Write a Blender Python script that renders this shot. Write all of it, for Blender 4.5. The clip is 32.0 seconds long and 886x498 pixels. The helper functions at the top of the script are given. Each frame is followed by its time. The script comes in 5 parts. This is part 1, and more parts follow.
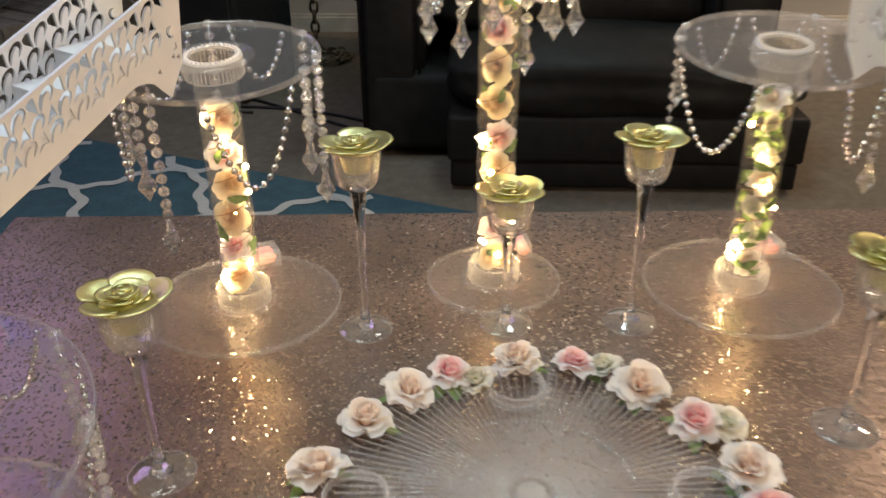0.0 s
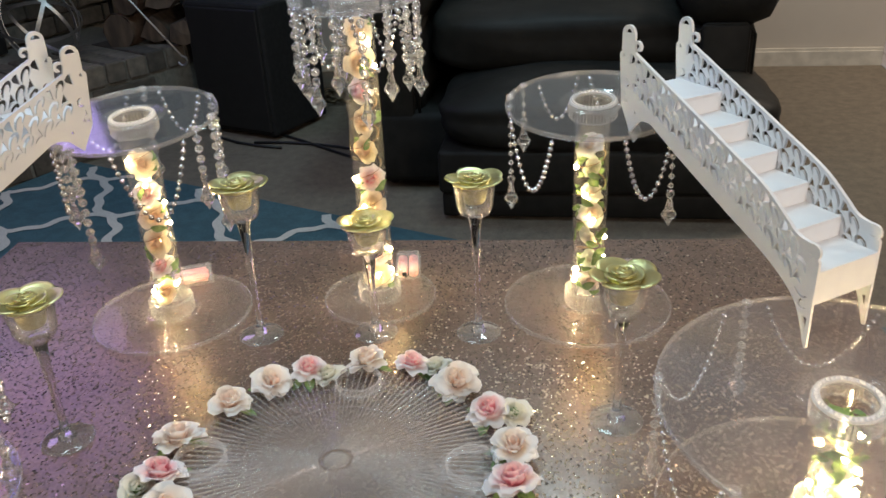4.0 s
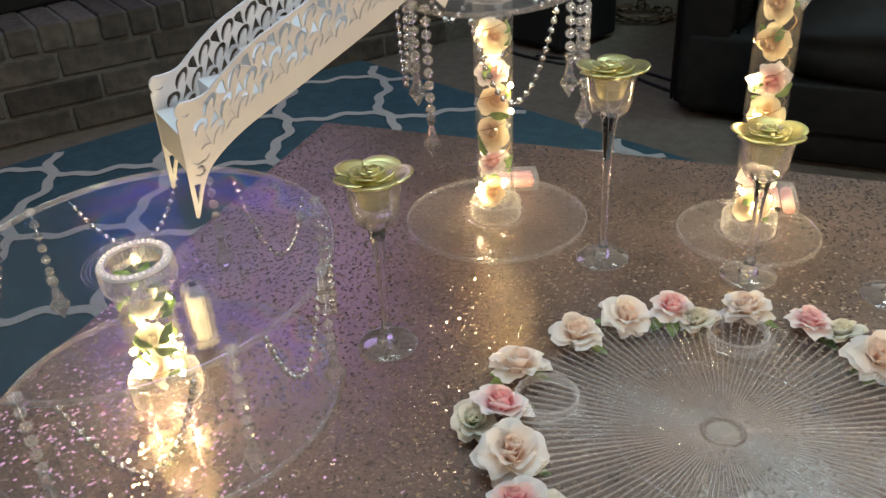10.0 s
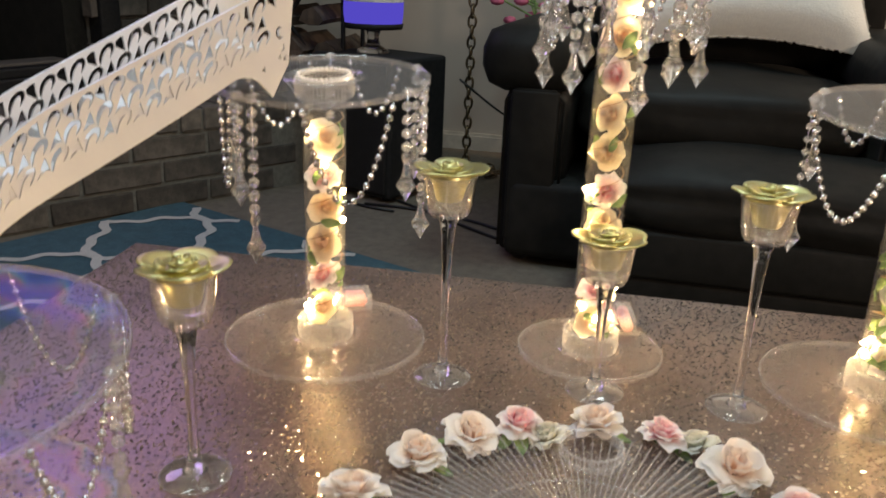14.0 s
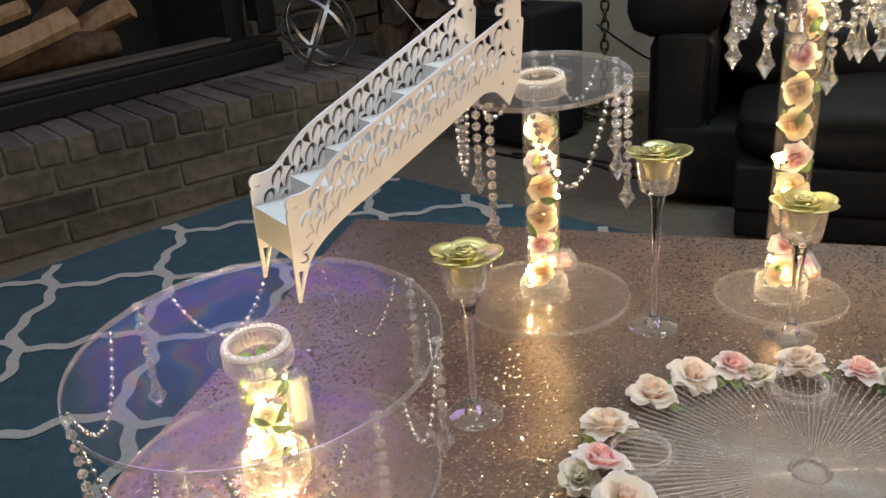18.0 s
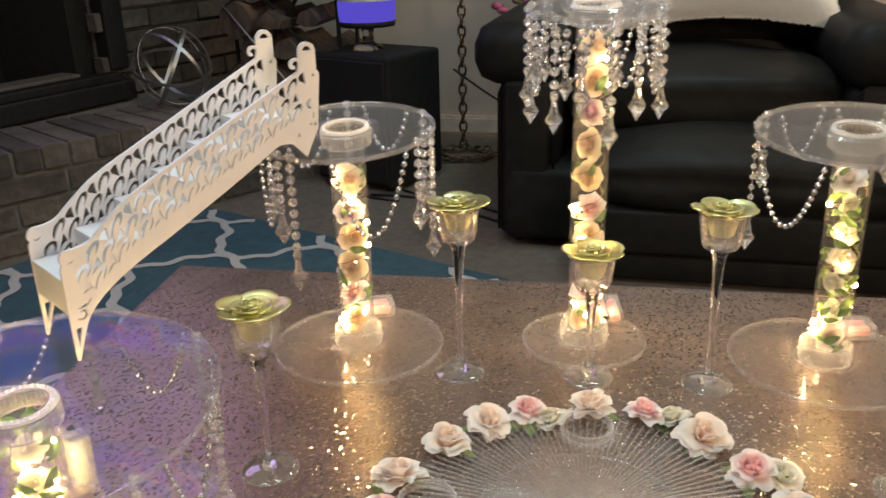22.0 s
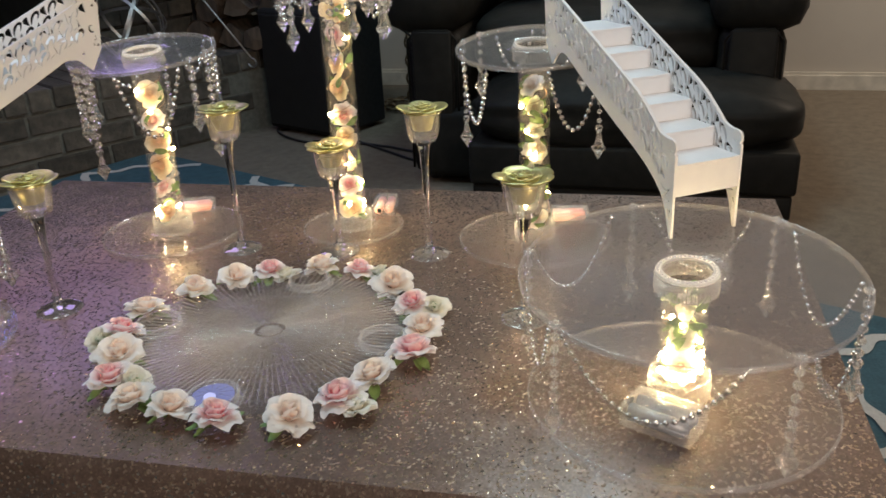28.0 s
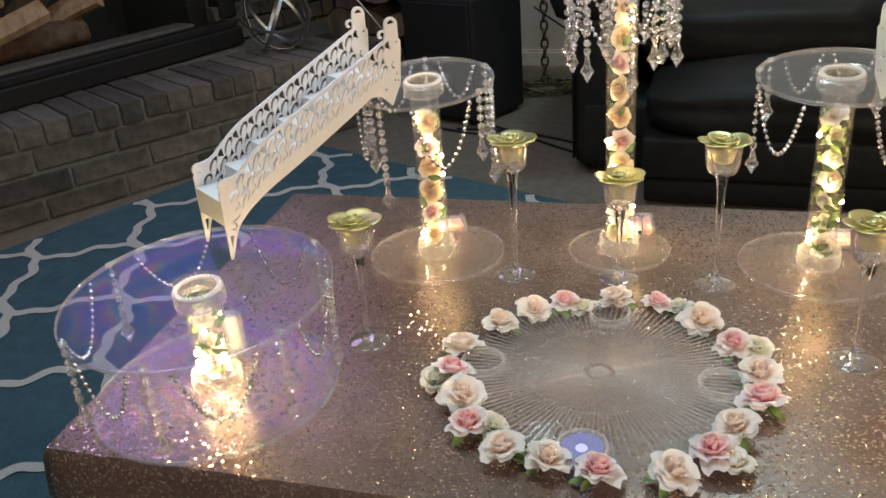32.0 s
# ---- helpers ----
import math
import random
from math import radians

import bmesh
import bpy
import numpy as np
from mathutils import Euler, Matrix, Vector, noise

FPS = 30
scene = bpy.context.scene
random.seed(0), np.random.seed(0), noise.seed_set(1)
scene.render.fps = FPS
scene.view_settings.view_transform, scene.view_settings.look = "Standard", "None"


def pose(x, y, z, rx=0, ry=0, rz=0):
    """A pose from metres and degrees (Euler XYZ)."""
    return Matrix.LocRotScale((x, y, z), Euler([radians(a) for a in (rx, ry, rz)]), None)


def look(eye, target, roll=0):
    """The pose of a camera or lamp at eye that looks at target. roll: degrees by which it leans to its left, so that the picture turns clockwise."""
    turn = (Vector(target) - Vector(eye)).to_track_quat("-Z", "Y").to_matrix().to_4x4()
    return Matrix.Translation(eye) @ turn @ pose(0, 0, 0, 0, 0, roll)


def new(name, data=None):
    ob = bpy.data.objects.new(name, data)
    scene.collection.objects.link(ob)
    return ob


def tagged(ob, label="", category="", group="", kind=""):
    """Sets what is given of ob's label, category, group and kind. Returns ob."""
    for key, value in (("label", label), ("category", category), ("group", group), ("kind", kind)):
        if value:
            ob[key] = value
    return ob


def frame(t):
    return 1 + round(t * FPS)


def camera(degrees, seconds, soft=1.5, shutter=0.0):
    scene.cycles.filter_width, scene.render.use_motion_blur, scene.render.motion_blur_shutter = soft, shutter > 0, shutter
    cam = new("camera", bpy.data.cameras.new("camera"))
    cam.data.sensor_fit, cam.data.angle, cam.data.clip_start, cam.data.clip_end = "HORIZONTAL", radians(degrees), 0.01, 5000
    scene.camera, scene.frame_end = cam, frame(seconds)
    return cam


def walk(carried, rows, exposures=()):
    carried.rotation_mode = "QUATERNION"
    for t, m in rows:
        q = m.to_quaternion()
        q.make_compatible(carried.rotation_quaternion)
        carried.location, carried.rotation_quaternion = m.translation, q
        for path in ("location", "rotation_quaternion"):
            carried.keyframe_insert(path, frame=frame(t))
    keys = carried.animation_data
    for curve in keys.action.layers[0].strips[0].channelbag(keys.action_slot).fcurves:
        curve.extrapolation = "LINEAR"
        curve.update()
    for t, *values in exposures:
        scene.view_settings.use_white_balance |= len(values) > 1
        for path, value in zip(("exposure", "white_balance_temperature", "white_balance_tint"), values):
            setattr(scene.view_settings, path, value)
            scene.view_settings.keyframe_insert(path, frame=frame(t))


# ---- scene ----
cam = camera(55.7, 32.0, shutter=0.35)
PATH = [
    (0, (0.08, 0.087, 0.475), (-0.005, 1.848, -0.469), -0.4),
    (0.5, (0.142, -0.064, 0.535), (0.11, 1.704, -0.399), 0.5),
    (1, (0.218, -0.126, 0.54), (0.117, 1.644, -0.387), 0.5),
    (1.5, (0.267, -0.155, 0.54), (0.115, 1.613, -0.381), -1.2),
    (2, (0.282, -0.161, 0.526), (0.112, 1.607, -0.393), -2.1),
    (2.5, (0.291, -0.151, 0.535), (0.099, 1.62, -0.374), -3.0),
    (3, (0.299, -0.138, 0.547), (0.072, 1.633, -0.356), -3.3),
    (3.5, (0.323, -0.119, 0.56), (0.072, 1.657, -0.325), -3.3),
    (5.5, (0.364, 0.176, 0.439), (-0.046, 1.921, -0.449), -1.3),
    (6, (0.388, 0.171, 0.415), (-0.007, 1.859, -0.582), -1.2),
    (6.5, (0.412, 0.166, 0.393), (0.015, 1.804, -0.685), -0.4),
    (7, (0.396, 0.155, 0.409), (-0.036, 1.776, -0.68), 1.4),
    (7.5, (0.316, 0.134, 0.444), (-0.283, 1.747, -0.574), 0.8),
    (8, (0.237, 0.105, 0.441), (-0.448, 1.703, -0.546), -1.3),
    (8.5, (0.186, 0.082, 0.447), (-0.52, 1.683, -0.522), -2.8),
    (9, (0.166, 0.072, 0.439), (-0.565, 1.67, -0.516), -2.8),
    (9.5, (0.155, 0.066, 0.444), (-0.603, 1.633, -0.541), -3.0),
    (10, (0.153, 0.057, 0.446), (-0.623, 1.612, -0.544), -3.2),
    (10.5, (0.158, 0.06, 0.446), (-0.621, 1.619, -0.534), -3.4),
    (11, (0.158, 0.059, 0.448), (-0.621, 1.62, -0.53), -3.0),
    (11.5, (0.166, 0.064, 0.458), (-0.622, 1.645, -0.48), -1.9),
    (12, (0.179, 0.074, 0.461), (-0.605, 1.71, -0.38), -0.8),
    (12.5, (0.185, 0.083, 0.462), (-0.578, 1.749, -0.339), -0.9),
    (13, (0.147, 0.082, 0.447), (-0.489, 1.806, -0.342), -2.4),
    (13.5, (0.122, 0.069, 0.338), (-0.418, 1.858, -0.377), 2.8),
    (14, (0.131, 0.099, 0.371), (-0.312, 1.939, -0.270), 2.3),
    (14.5, (0.101, 0.072, 0.45), (-0.433, 1.862, -0.263), -2.4),
    (16.5, (0.107, -0.022, 0.464), (-0.45, 1.735, -0.313), -3.3),
    (17, (0.091, -0.036, 0.463), (-0.535, 1.697, -0.314), -3.9),
    (17.5, (0.079, -0.044, 0.462), (-0.603, 1.667, -0.316), -4.3),
    (18, (0.069, -0.047, 0.46), (-0.632, 1.656, -0.321), -4.2),
    (18.5, (0.069, -0.041, 0.456), (-0.63, 1.659, -0.33), -4.1),
    (19, (0.07, -0.042, 0.465), (-0.621, 1.666, -0.313), -3.3),
    (19.5, (0.078, -0.033, 0.476), (-0.595, 1.699, -0.265), -3.0),
    (20, (0.077, -0.039, 0.477), (-0.577, 1.706, -0.249), -2.9),
    (20.5, (0.084, -0.042, 0.472), (-0.538, 1.719, -0.244), -2.0),
    (21, (0.099, -0.041, 0.465), (-0.47, 1.733, -0.262), -1.1),
    (21.5, (0.117, -0.032, 0.464), (-0.388, 1.76, -0.267), -1.0),
    (22, (0.15, -0.022, 0.471), (-0.293, 1.793, -0.242), -1.5),
    (22.5, (0.182, -0.005, 0.473), (-0.185, 1.832, -0.225), -1.3),
    (23, (0.21, 0.01, 0.471), (-0.089, 1.863, -0.22), -1.0),
    (23.5, (0.231, 0.014, 0.466), (-0.034, 1.871, -0.228), -0.9),
    (24, (0.246, 0.009, 0.455), (-0.02, 1.861, -0.251), -0.9),
    (24.5, (0.262, 0.001, 0.444), (-0.015, 1.841, -0.289), -1.3),
    (25, (0.273, -0.003, 0.445), (-0.011, 1.828, -0.308), -1.6),
    (25.5, (0.28, -0.018, 0.441), (-0.002, 1.804, -0.335), -2.6),
    (26, (0.295, -0.066, 0.444), (0.084, 1.756, -0.355), -3.5),
    (26.5, (0.382, -0.063, 0.455), (0.182, 1.764, -0.334), -1.2),
    (28.5, (0.551, -0.2, 0.451), (-0.007, 1.558, -0.321), -3.4),
    (29, (0.533, -0.199, 0.469), (0.003, 1.595, -0.24), -2.9),
    (29.5, (0.515, -0.188, 0.481), (-0.017, 1.614, -0.206), -2.1),
    (30, (0.485, -0.171, 0.492), (-0.075, 1.622, -0.196), -1.7),
    (30.5, (0.452, -0.177, 0.518), (-0.127, 1.586, -0.226), -2.0),
    (31, (0.392, -0.213, 0.539), (-0.232, 1.51, -0.261), -2.5),
    (31.5, (0.315, -0.234, 0.537), (-0.366, 1.449, -0.302), -3.5),
    (32, (0.254, -0.234, 0.552), (-0.395, 1.455, -0.3), -4.8),
]
EXPOSURE = [(0, -0.1, 6650, 10), (1, -0.1, 6400, 8), (2, -0.15, 6100, 8), (3.5, -0.1, 5900, 6), (6, 0.0, 6300, 8), (7, -0.34, 6200, 8), (8, -0.32, 6200, 8), (9, -0.25, 6200, 8), (11, -0.2, 6200, 4), (14, 0.0, 6600, 10), (17, 0.0, 6600, 10),
            (19, 0.0, 6650, 10), (21, 0.1, 6900, 10), (23, 0.05, 6800, 10), (25, 0.0, 6500, 10), (26, -0.18, 6200, 8), (26.5, -0.18, 6100, 8), (29, -0.18, 6100, 6), (31, -0.05, 5900, 6), (32, 0.05, 6400, 8)]
walk(cam, [(t, look(eye, target, roll)) for t, eye, target, roll in PATH], EXPOSURE)

# ---- world and light ----
FZ = -0.39           # floor, below the table top at z = 0
CEIL = 2.05
world = bpy.data.worlds.new("night_room")
scene.world = world
world.use_nodes = True
world.node_tree.nodes["Background"].inputs[0].default_value = (0.9, 0.85, 0.8, 1)
world.node_tree.nodes["Background"].inputs[1].default_value = 0.05


def area_light(name, eye, target, size, watts, colour, size_y=None):
    d = bpy.data.lights.new(name, "AREA")
    d.energy, d.color, d.size = watts, colour, size
    if size_y:
        d.shape, d.size_y = "RECTANGLE", size_y
    ob = new(name, d)
    ob.matrix_world = look(eye, target)
    return ob


area_light("ceiling_lamp", (-0.40, 0.80, 1.98), (-0.3, 0.8, 0.0), 1.0, 20.5, (0.72, 0.92, 1.0))
area_light("ceiling_lamp_back", (0.30, 2.30, 2.0), (0.30, 2.5, 0.0), 0.35, 13.0, (0.66, 0.92, 1.0))
area_light("floor_lamp_glow", (1.7, -0.9, 0.9), (0.3, 0.6, 0.0), 0.4, 24.0, (1.0, 0.77, 0.61))
# unseen warm source added to brighten the hall wall and carpet
area_light("hall_fill", (2.4, 3.0, 1.98), (2.2, 3.2, 0.0), 0.5, 52.0, (1.0, 0.76, 0.55))
area_light("television_glow", (-1.66, 2.02, 1.28), (-0.35, 0.5, 0.0), 1.1, 6.5, (0.60, 0.42, 0.98), 0.65)

# ---- materials ----


def material(name, colour=(0.5, 0.5, 0.5), rough=0.5, metal=0.0, colour2=None, scale=40.0, detail=4.0, bump=0.0,
             bump_scale=None, coat=0.0, big=0.0, stretch=(1, 1, 1), spec=0.5, random_value=0.0, alpha=1.0, sheen=0.0):
    m = bpy.data.materials.new(name)
    m.use_nodes = True
    nt = m.node_tree
    n, l = nt.nodes, nt.links
    b = n["Principled BSDF"]
    b.inputs["Roughness"].default_value = rough
    b.inputs["Metallic"].default_value = metal
    b.inputs["Coat Weight"].default_value = coat
    b.inputs["Specular IOR Level"].default_value = spec
    b.inputs["Alpha"].default_value = alpha
    b.inputs["Sheen Weight"].default_value = sheen
    tc = n.new("ShaderNodeTexCoord")
    mp = n.new("ShaderNodeMapping")
    mp.inputs["Scale"].default_value = stretch
    l.new(tc.outputs["Object"], mp.inputs[0])
    nz = n.new("ShaderNodeTexNoise")
    nz.inputs["Scale"].default_value = scale
    nz.inputs["Detail"].default_value = detail
    l.new(mp.outputs[0], nz.inputs["Vector"])
    mix = n.new("ShaderNodeMix")
    mix.data_type = "RGBA"
    c2 = colour2 or tuple(c * 0.78 for c in colour)
    mix.inputs[6].default_value = (*colour, 1)
    mix.inputs[7].default_value = (*c2, 1)
    ramp = n.new("ShaderNodeMapRange")
    ramp.inputs[1].default_value, ramp.inputs[2].default_value = 0.35, 0.65
    l.new(nz.outputs["Fac"], ramp.inputs[0])
    l.new(ramp.outputs[0], mix.inputs[0])
    out = mix.outputs[2]
    if big:
        nb = n.new("ShaderNodeTexNoise")
        nb.inputs["Scale"].default_value = scale * 0.12
        l.new(tc.outputs["Object"], nb.inputs["Vector"])
        mr = n.new("ShaderNodeMapRange")
        mr.inputs[1].default_value, mr.inputs[2].default_value = 0.3, 0.7
        mr.inputs[3].default_value, mr.inputs[4].default_value = 1 - big, 1 + big * 0.4
        l.new(nb.outputs["Fac"], mr.inputs[0])
        hs = n.new("ShaderNodeHueSaturation")
        l.new(mr.outputs[0], hs.inputs["Value"])
        l.new(out, hs.inputs["Color"])
        out = hs.outputs[0]
    if random_value:
        oi = n.new("ShaderNodeObjectInfo")
        mr = n.new("ShaderNodeMapRange")
        mr.inputs[3].default_value, mr.inputs[4].default_value = 1 - random_value, 1 + random_value
        l.new(oi.outputs["Random"], mr.inputs[0])
        hs = n.new("ShaderNodeHueSaturation")
        l.new(mr.outputs[0], hs.inputs["Value"])
        l.new(out, hs.inputs["Color"])
        out = hs.outputs[0]
    l.new(out, b.inputs["Base Color"])
    if bump:
        bp = n.new("ShaderNodeBump")
        bp.inputs["Strength"].default_value = bump
        bp.inputs["Distance"].default_value = 0.004
        nb = n.new("ShaderNodeTexNoise")
        nb.inputs["Scale"].default_value = bump_scale or scale
        nb.inputs["Detail"].default_value = 6
        l.new(mp.outputs[0], nb.inputs["Vector"])
        l.new(nb.outputs["Fac"], bp.inputs["Height"])
        l.new(bp.outputs[0], b.inputs["Normal"])
    return m


def clear_acrylic(name, tint=(0.96, 0.96, 0.97), haze=0.05, gloss=1.0, rough=0.03, haze_colour=(0.8, 0.8, 0.82), base=0.035, power=3.2):
    """Thin clear sheet: see-through, a trace of haze, Fresnel gloss."""
    m = bpy.data.materials.new(name)
    m.use_nodes = True
    n, l = m.node_tree.nodes, m.node_tree.links
    n.remove(n["Principled BSDF"])
    tr, df, gl = n.new("ShaderNodeBsdfTransparent"), n.new("ShaderNodeBsdfDiffuse"), n.new("ShaderNodeBsdfGlossy")
    tr.inputs[0].default_value = (*tint, 1)
    df.inputs[0].default_value = (*haze_colour, 1)
    gl.inputs["Roughness"].default_value = rough
    m1, m2 = n.new("ShaderNodeMixShader"), n.new("ShaderNodeMixShader")
    m1.inputs[0].default_value = haze
    l.new(tr.outputs[0], m1.inputs[1])
    l.new(df.outputs[0], m1.inputs[2])
    fr = n.new("ShaderNodeLayerWeight")
    fr.inputs[0].default_value = 0.5
    pw = n.new("ShaderNodeMath")
    pw.operation = "POWER"
    pw.inputs[1].default_value = power
    l.new(fr.outputs["Facing"], pw.inputs[0])
    mu = n.new("ShaderNodeMath")
    mu.operation, mu.use_clamp = "MULTIPLY_ADD", True
    mu.inputs[1].default_value, mu.inputs[2].default_value = 0.5 * gloss, base * gloss
    l.new(pw.outputs[0], mu.inputs[0])
    l.new(mu.outputs[0], m2.inputs[0])
    l.new(m1.outputs[0], m2.inputs[1])
    l.new(gl.outputs[0], m2.inputs[2])
    l.new(m2.outputs[0], n["Material Output"].inputs[0])
    return m


def glass(name, tint=(1, 1, 1), ior=1.45, rough=0.0):
    m = bpy.data.materials.new(name)
    m.use_nodes = True
    b = m.node_tree.nodes["Principled BSDF"]
    b.inputs["Base Color"].default_value = (*tint, 1)
    b.inputs["Transmission Weight"].default_value = 1.0
    b.inputs["IOR"].default_value = ior
    b.inputs["Roughness"].default_value = rough
    return m


def crystal(name, ior, whitening):
    """Moulded clear acrylic crystal: refracting, whitened in place of light scattered inside."""
    m = glass(name, (0.98, 0.98, 1.0), ior)
    n, l = m.node_tree.nodes, m.node_tree.links
    df, tl, tr, m1, m2, m3 = n.new("ShaderNodeBsdfDiffuse"), n.new("ShaderNodeBsdfTranslucent"), n.new("ShaderNodeBsdfTransparent"), n.new("ShaderNodeMixShader"), n.new("ShaderNodeMixShader"), n.new("ShaderNodeMixShader")
    for q in (df, tl):
        q.inputs[0].default_value = (0.96, 0.95, 0.93, 1)
    l.new(df.outputs[0], m1.inputs[1])
    l.new(tl.outputs[0], m1.inputs[2])
    m2.inputs[0].default_value, m3.inputs[0].default_value = whitening, 0.3
    l.new(n["Principled BSDF"].outputs[0], m3.inputs[1])
    l.new(tr.outputs[0], m3.inputs[2])
    l.new(m3.outputs[0], m2.inputs[1])
    l.new(m1.outputs[0], m2.inputs[2])
    l.new(m2.outputs[0], n["Material Output"].inputs[0])
    return m


def emitter(name, colour, strength):
    m = bpy.data.materials.new(name)
    m.use_nodes = True
    n, l = m.node_tree.nodes, m.node_tree.links
    e = n.new("ShaderNodeEmission")
    e.inputs[0].default_value = (*colour, 1)
    e.inputs[1].default_value = strength
    l.new(e.outputs[0], n["Material Output"].inputs[0])
    return m


def sequin_cloth():
    """Rose-taupe cloth sewn with small sequins, each lying at its own slight angle; some stand up and glint."""
    m = bpy.data.materials.new("sequin_cloth")
    m.use_nodes = True
    n, l = m.node_tree.nodes, m.node_tree.links
    b = n["Principled BSDF"]

    def node(kind, op=None, **values):
        q = n.new(kind)
        if op:
            q.operation = op
        for k, v in values.items():
            q.inputs[int(k[1:])].default_value = v
        return q

    tc = n.new("ShaderNodeTexCoord")
    vo = n.new("ShaderNodeTexVoronoi")
    vo.inputs["Scale"].default_value = 430
    l.new(tc.outputs["Object"], vo.inputs["Vector"])
    sep = n.new("ShaderNodeSeparateColor")
    l.new(vo.outputs["Color"], sep.inputs[0])
    big = n.new("ShaderNodeTexNoise")
    big.inputs["Scale"].default_value = 9
    l.new(tc.outputs["Object"], big.inputs["Vector"])
    glint = node("ShaderNodeMath", "GREATER_THAN", i1=0.82)
    l.new(sep.outputs[1], glint.inputs[0])
    tilt = node("ShaderNodeMath", "MULTIPLY_ADD", i1=0.44, i2=0.11)
    l.new(glint.outputs[0], tilt.inputs[0])
    sub = node("ShaderNodeVectorMath", "SUBTRACT")
    sub.inputs[1].default_value = (0.5, 0.5, 0.5)
    l.new(vo.outputs["Color"], sub.inputs[0])
    sc = node("ShaderNodeVectorMath", "SCALE")
    l.new(sub.outputs[0], sc.inputs[0])
    l.new(tilt.outputs[0], sc.inputs["Scale"])
    ge = n.new("ShaderNodeNewGeometry")
    add = n.new("ShaderNodeVectorMath")
    l.new(ge.outputs["Normal"], add.inputs[0])
    l.new(sc.outputs[0], add.inputs[1])
    no = node("ShaderNodeVectorMath", "NORMALIZE")
    l.new(add.outputs[0], no.inputs[0])
    l.new(no.outputs[0], b.inputs["Normal"])
    mix = n.new("ShaderNodeMix")
    mix.data_type = "RGBA"
    mix.inputs[6].default_value = (0.200, 0.143, 0.118, 1)
    mix.inputs[7].default_value = (0.248, 0.178, 0.148, 1)
    l.new(sep.outputs[0], mix.inputs[0])
    hs = n.new("ShaderNodeHueSaturation")
    mr = n.new("ShaderNodeMapRange")
    mr.inputs[1].default_value, mr.inputs[2].default_value = 0.3, 0.7
    mr.inputs[3].default_value, mr.inputs[4].default_value = 0.82, 1.12
    l.new(big.outputs["Fac"], mr.inputs[0])
    seam = n.new("ShaderNodeMapRange")
    seam.inputs[1].default_value, seam.inputs[2].default_value = 0.25, 0.75
    seam.inputs[3].default_value, seam.inputs[4].default_value = 1.08, 0.80
    l.new(vo.outputs["Distance"], seam.inputs[0])
    both = node("ShaderNodeMath", "MULTIPLY")
    l.new(mr.outputs[0], both.inputs[0])
    l.new(seam.outputs[0], both.inputs[1])
    l.new(both.outputs[0], hs.inputs["Value"])
    l.new(mix.outputs[2], hs.inputs["Color"])
    # glint painted in: upright sequins also get a paler colour
    mg = n.new("ShaderNodeMix")
    mg.data_type = "RGBA"
    mg.inputs[7].default_value = (0.64, 0.52, 0.42, 1)
    l.new(glint.outputs[0], mg.inputs[0])
    l.new(hs.outputs[0], mg.inputs[6])
    l.new(mg.outputs[2], b.inputs["Base Color"])
    me = node("ShaderNodeMath", "MULTIPLY_ADD", i1=0.42, i2=0.42)
    l.new(glint.outputs[0], me.inputs[0])
    l.new(me.outputs[0], b.inputs["Metallic"])
    ro = node("ShaderNodeMath", "MULTIPLY_ADD", i1=-0.16, i2=0.27)
    l.new(glint.outputs[0], ro.inputs[0])
    l.new(ro.outputs[0], b.inputs["Roughness"])
    return m


def rainbow_acrylic(name):
    """Stressed clear acrylic; the rainbow it makes of cool light is painted into its gloss as bands round the collar.
    """
    m = clear_acrylic(name, haze=0.02, gloss=0.5, rough=0.15)
    n, l = m.node_tree.nodes, m.node_tree.links
    gl = [q for q in n if q.type == "BSDF_GLOSSY"][0]
    tc, nz, wv, cr = n.new("ShaderNodeTexCoord"), n.new("ShaderNodeTexNoise"), n.new("ShaderNodeTexWave"), n.new("ShaderNodeValToRGB")
    wv.wave_type, wv.rings_direction = "RINGS", "Z"
    wv.inputs["Scale"].default_value = 4.2
    wv.inputs["Distortion"].default_value = 3.2
    wv.inputs["Detail"].default_value = 1.0
    wv.inputs["Detail Scale"].default_value = 5.0
    l.new(tc.outputs["Object"], wv.inputs["Vector"])
    nz.inputs["Scale"].default_value = 9.0
    l.new(tc.outputs["Object"], nz.inputs["Vector"])
    cr.color_ramp.elements[0].position, cr.color_ramp.elements[1].position = 0.10, 0.92
    cr.color_ramp.elements[0].color, cr.color_ramp.elements[1].color = (0.08, 0.14, 0.42, 1), (0.26, 0.20, 0.62, 1)
    for pos, col in ((0.28, (0.16, 0.30, 0.75, 1)), (0.40, (0.12, 0.85, 0.55, 1)), (0.49, (0.55, 0.70, 0.22, 1)), (0.57, (1.0, 0.40, 0.22, 1)), (0.68, (0.62, 0.18, 0.55, 1))):
        e = cr.color_ramp.elements.new(pos)
        e.color = col
    l.new(wv.outputs["Fac"], cr.inputs[0])
    fade = n.new("ShaderNodeMix")
    fade.data_type = "RGBA"
    mr = n.new("ShaderNodeMapRange")
    mr.inputs[1].default_value, mr.inputs[2].default_value = 0.30, 0.50
    l.new(nz.outputs["Fac"], mr.inputs[0])
    l.new(mr.outputs[0], fade.inputs[0])
    fade.inputs[6].default_value = (0.20, 0.24, 0.42, 1)
    l.new(cr.outputs[0], fade.inputs[7])
    l.new(fade.outputs[2], gl.inputs[0])
    return m


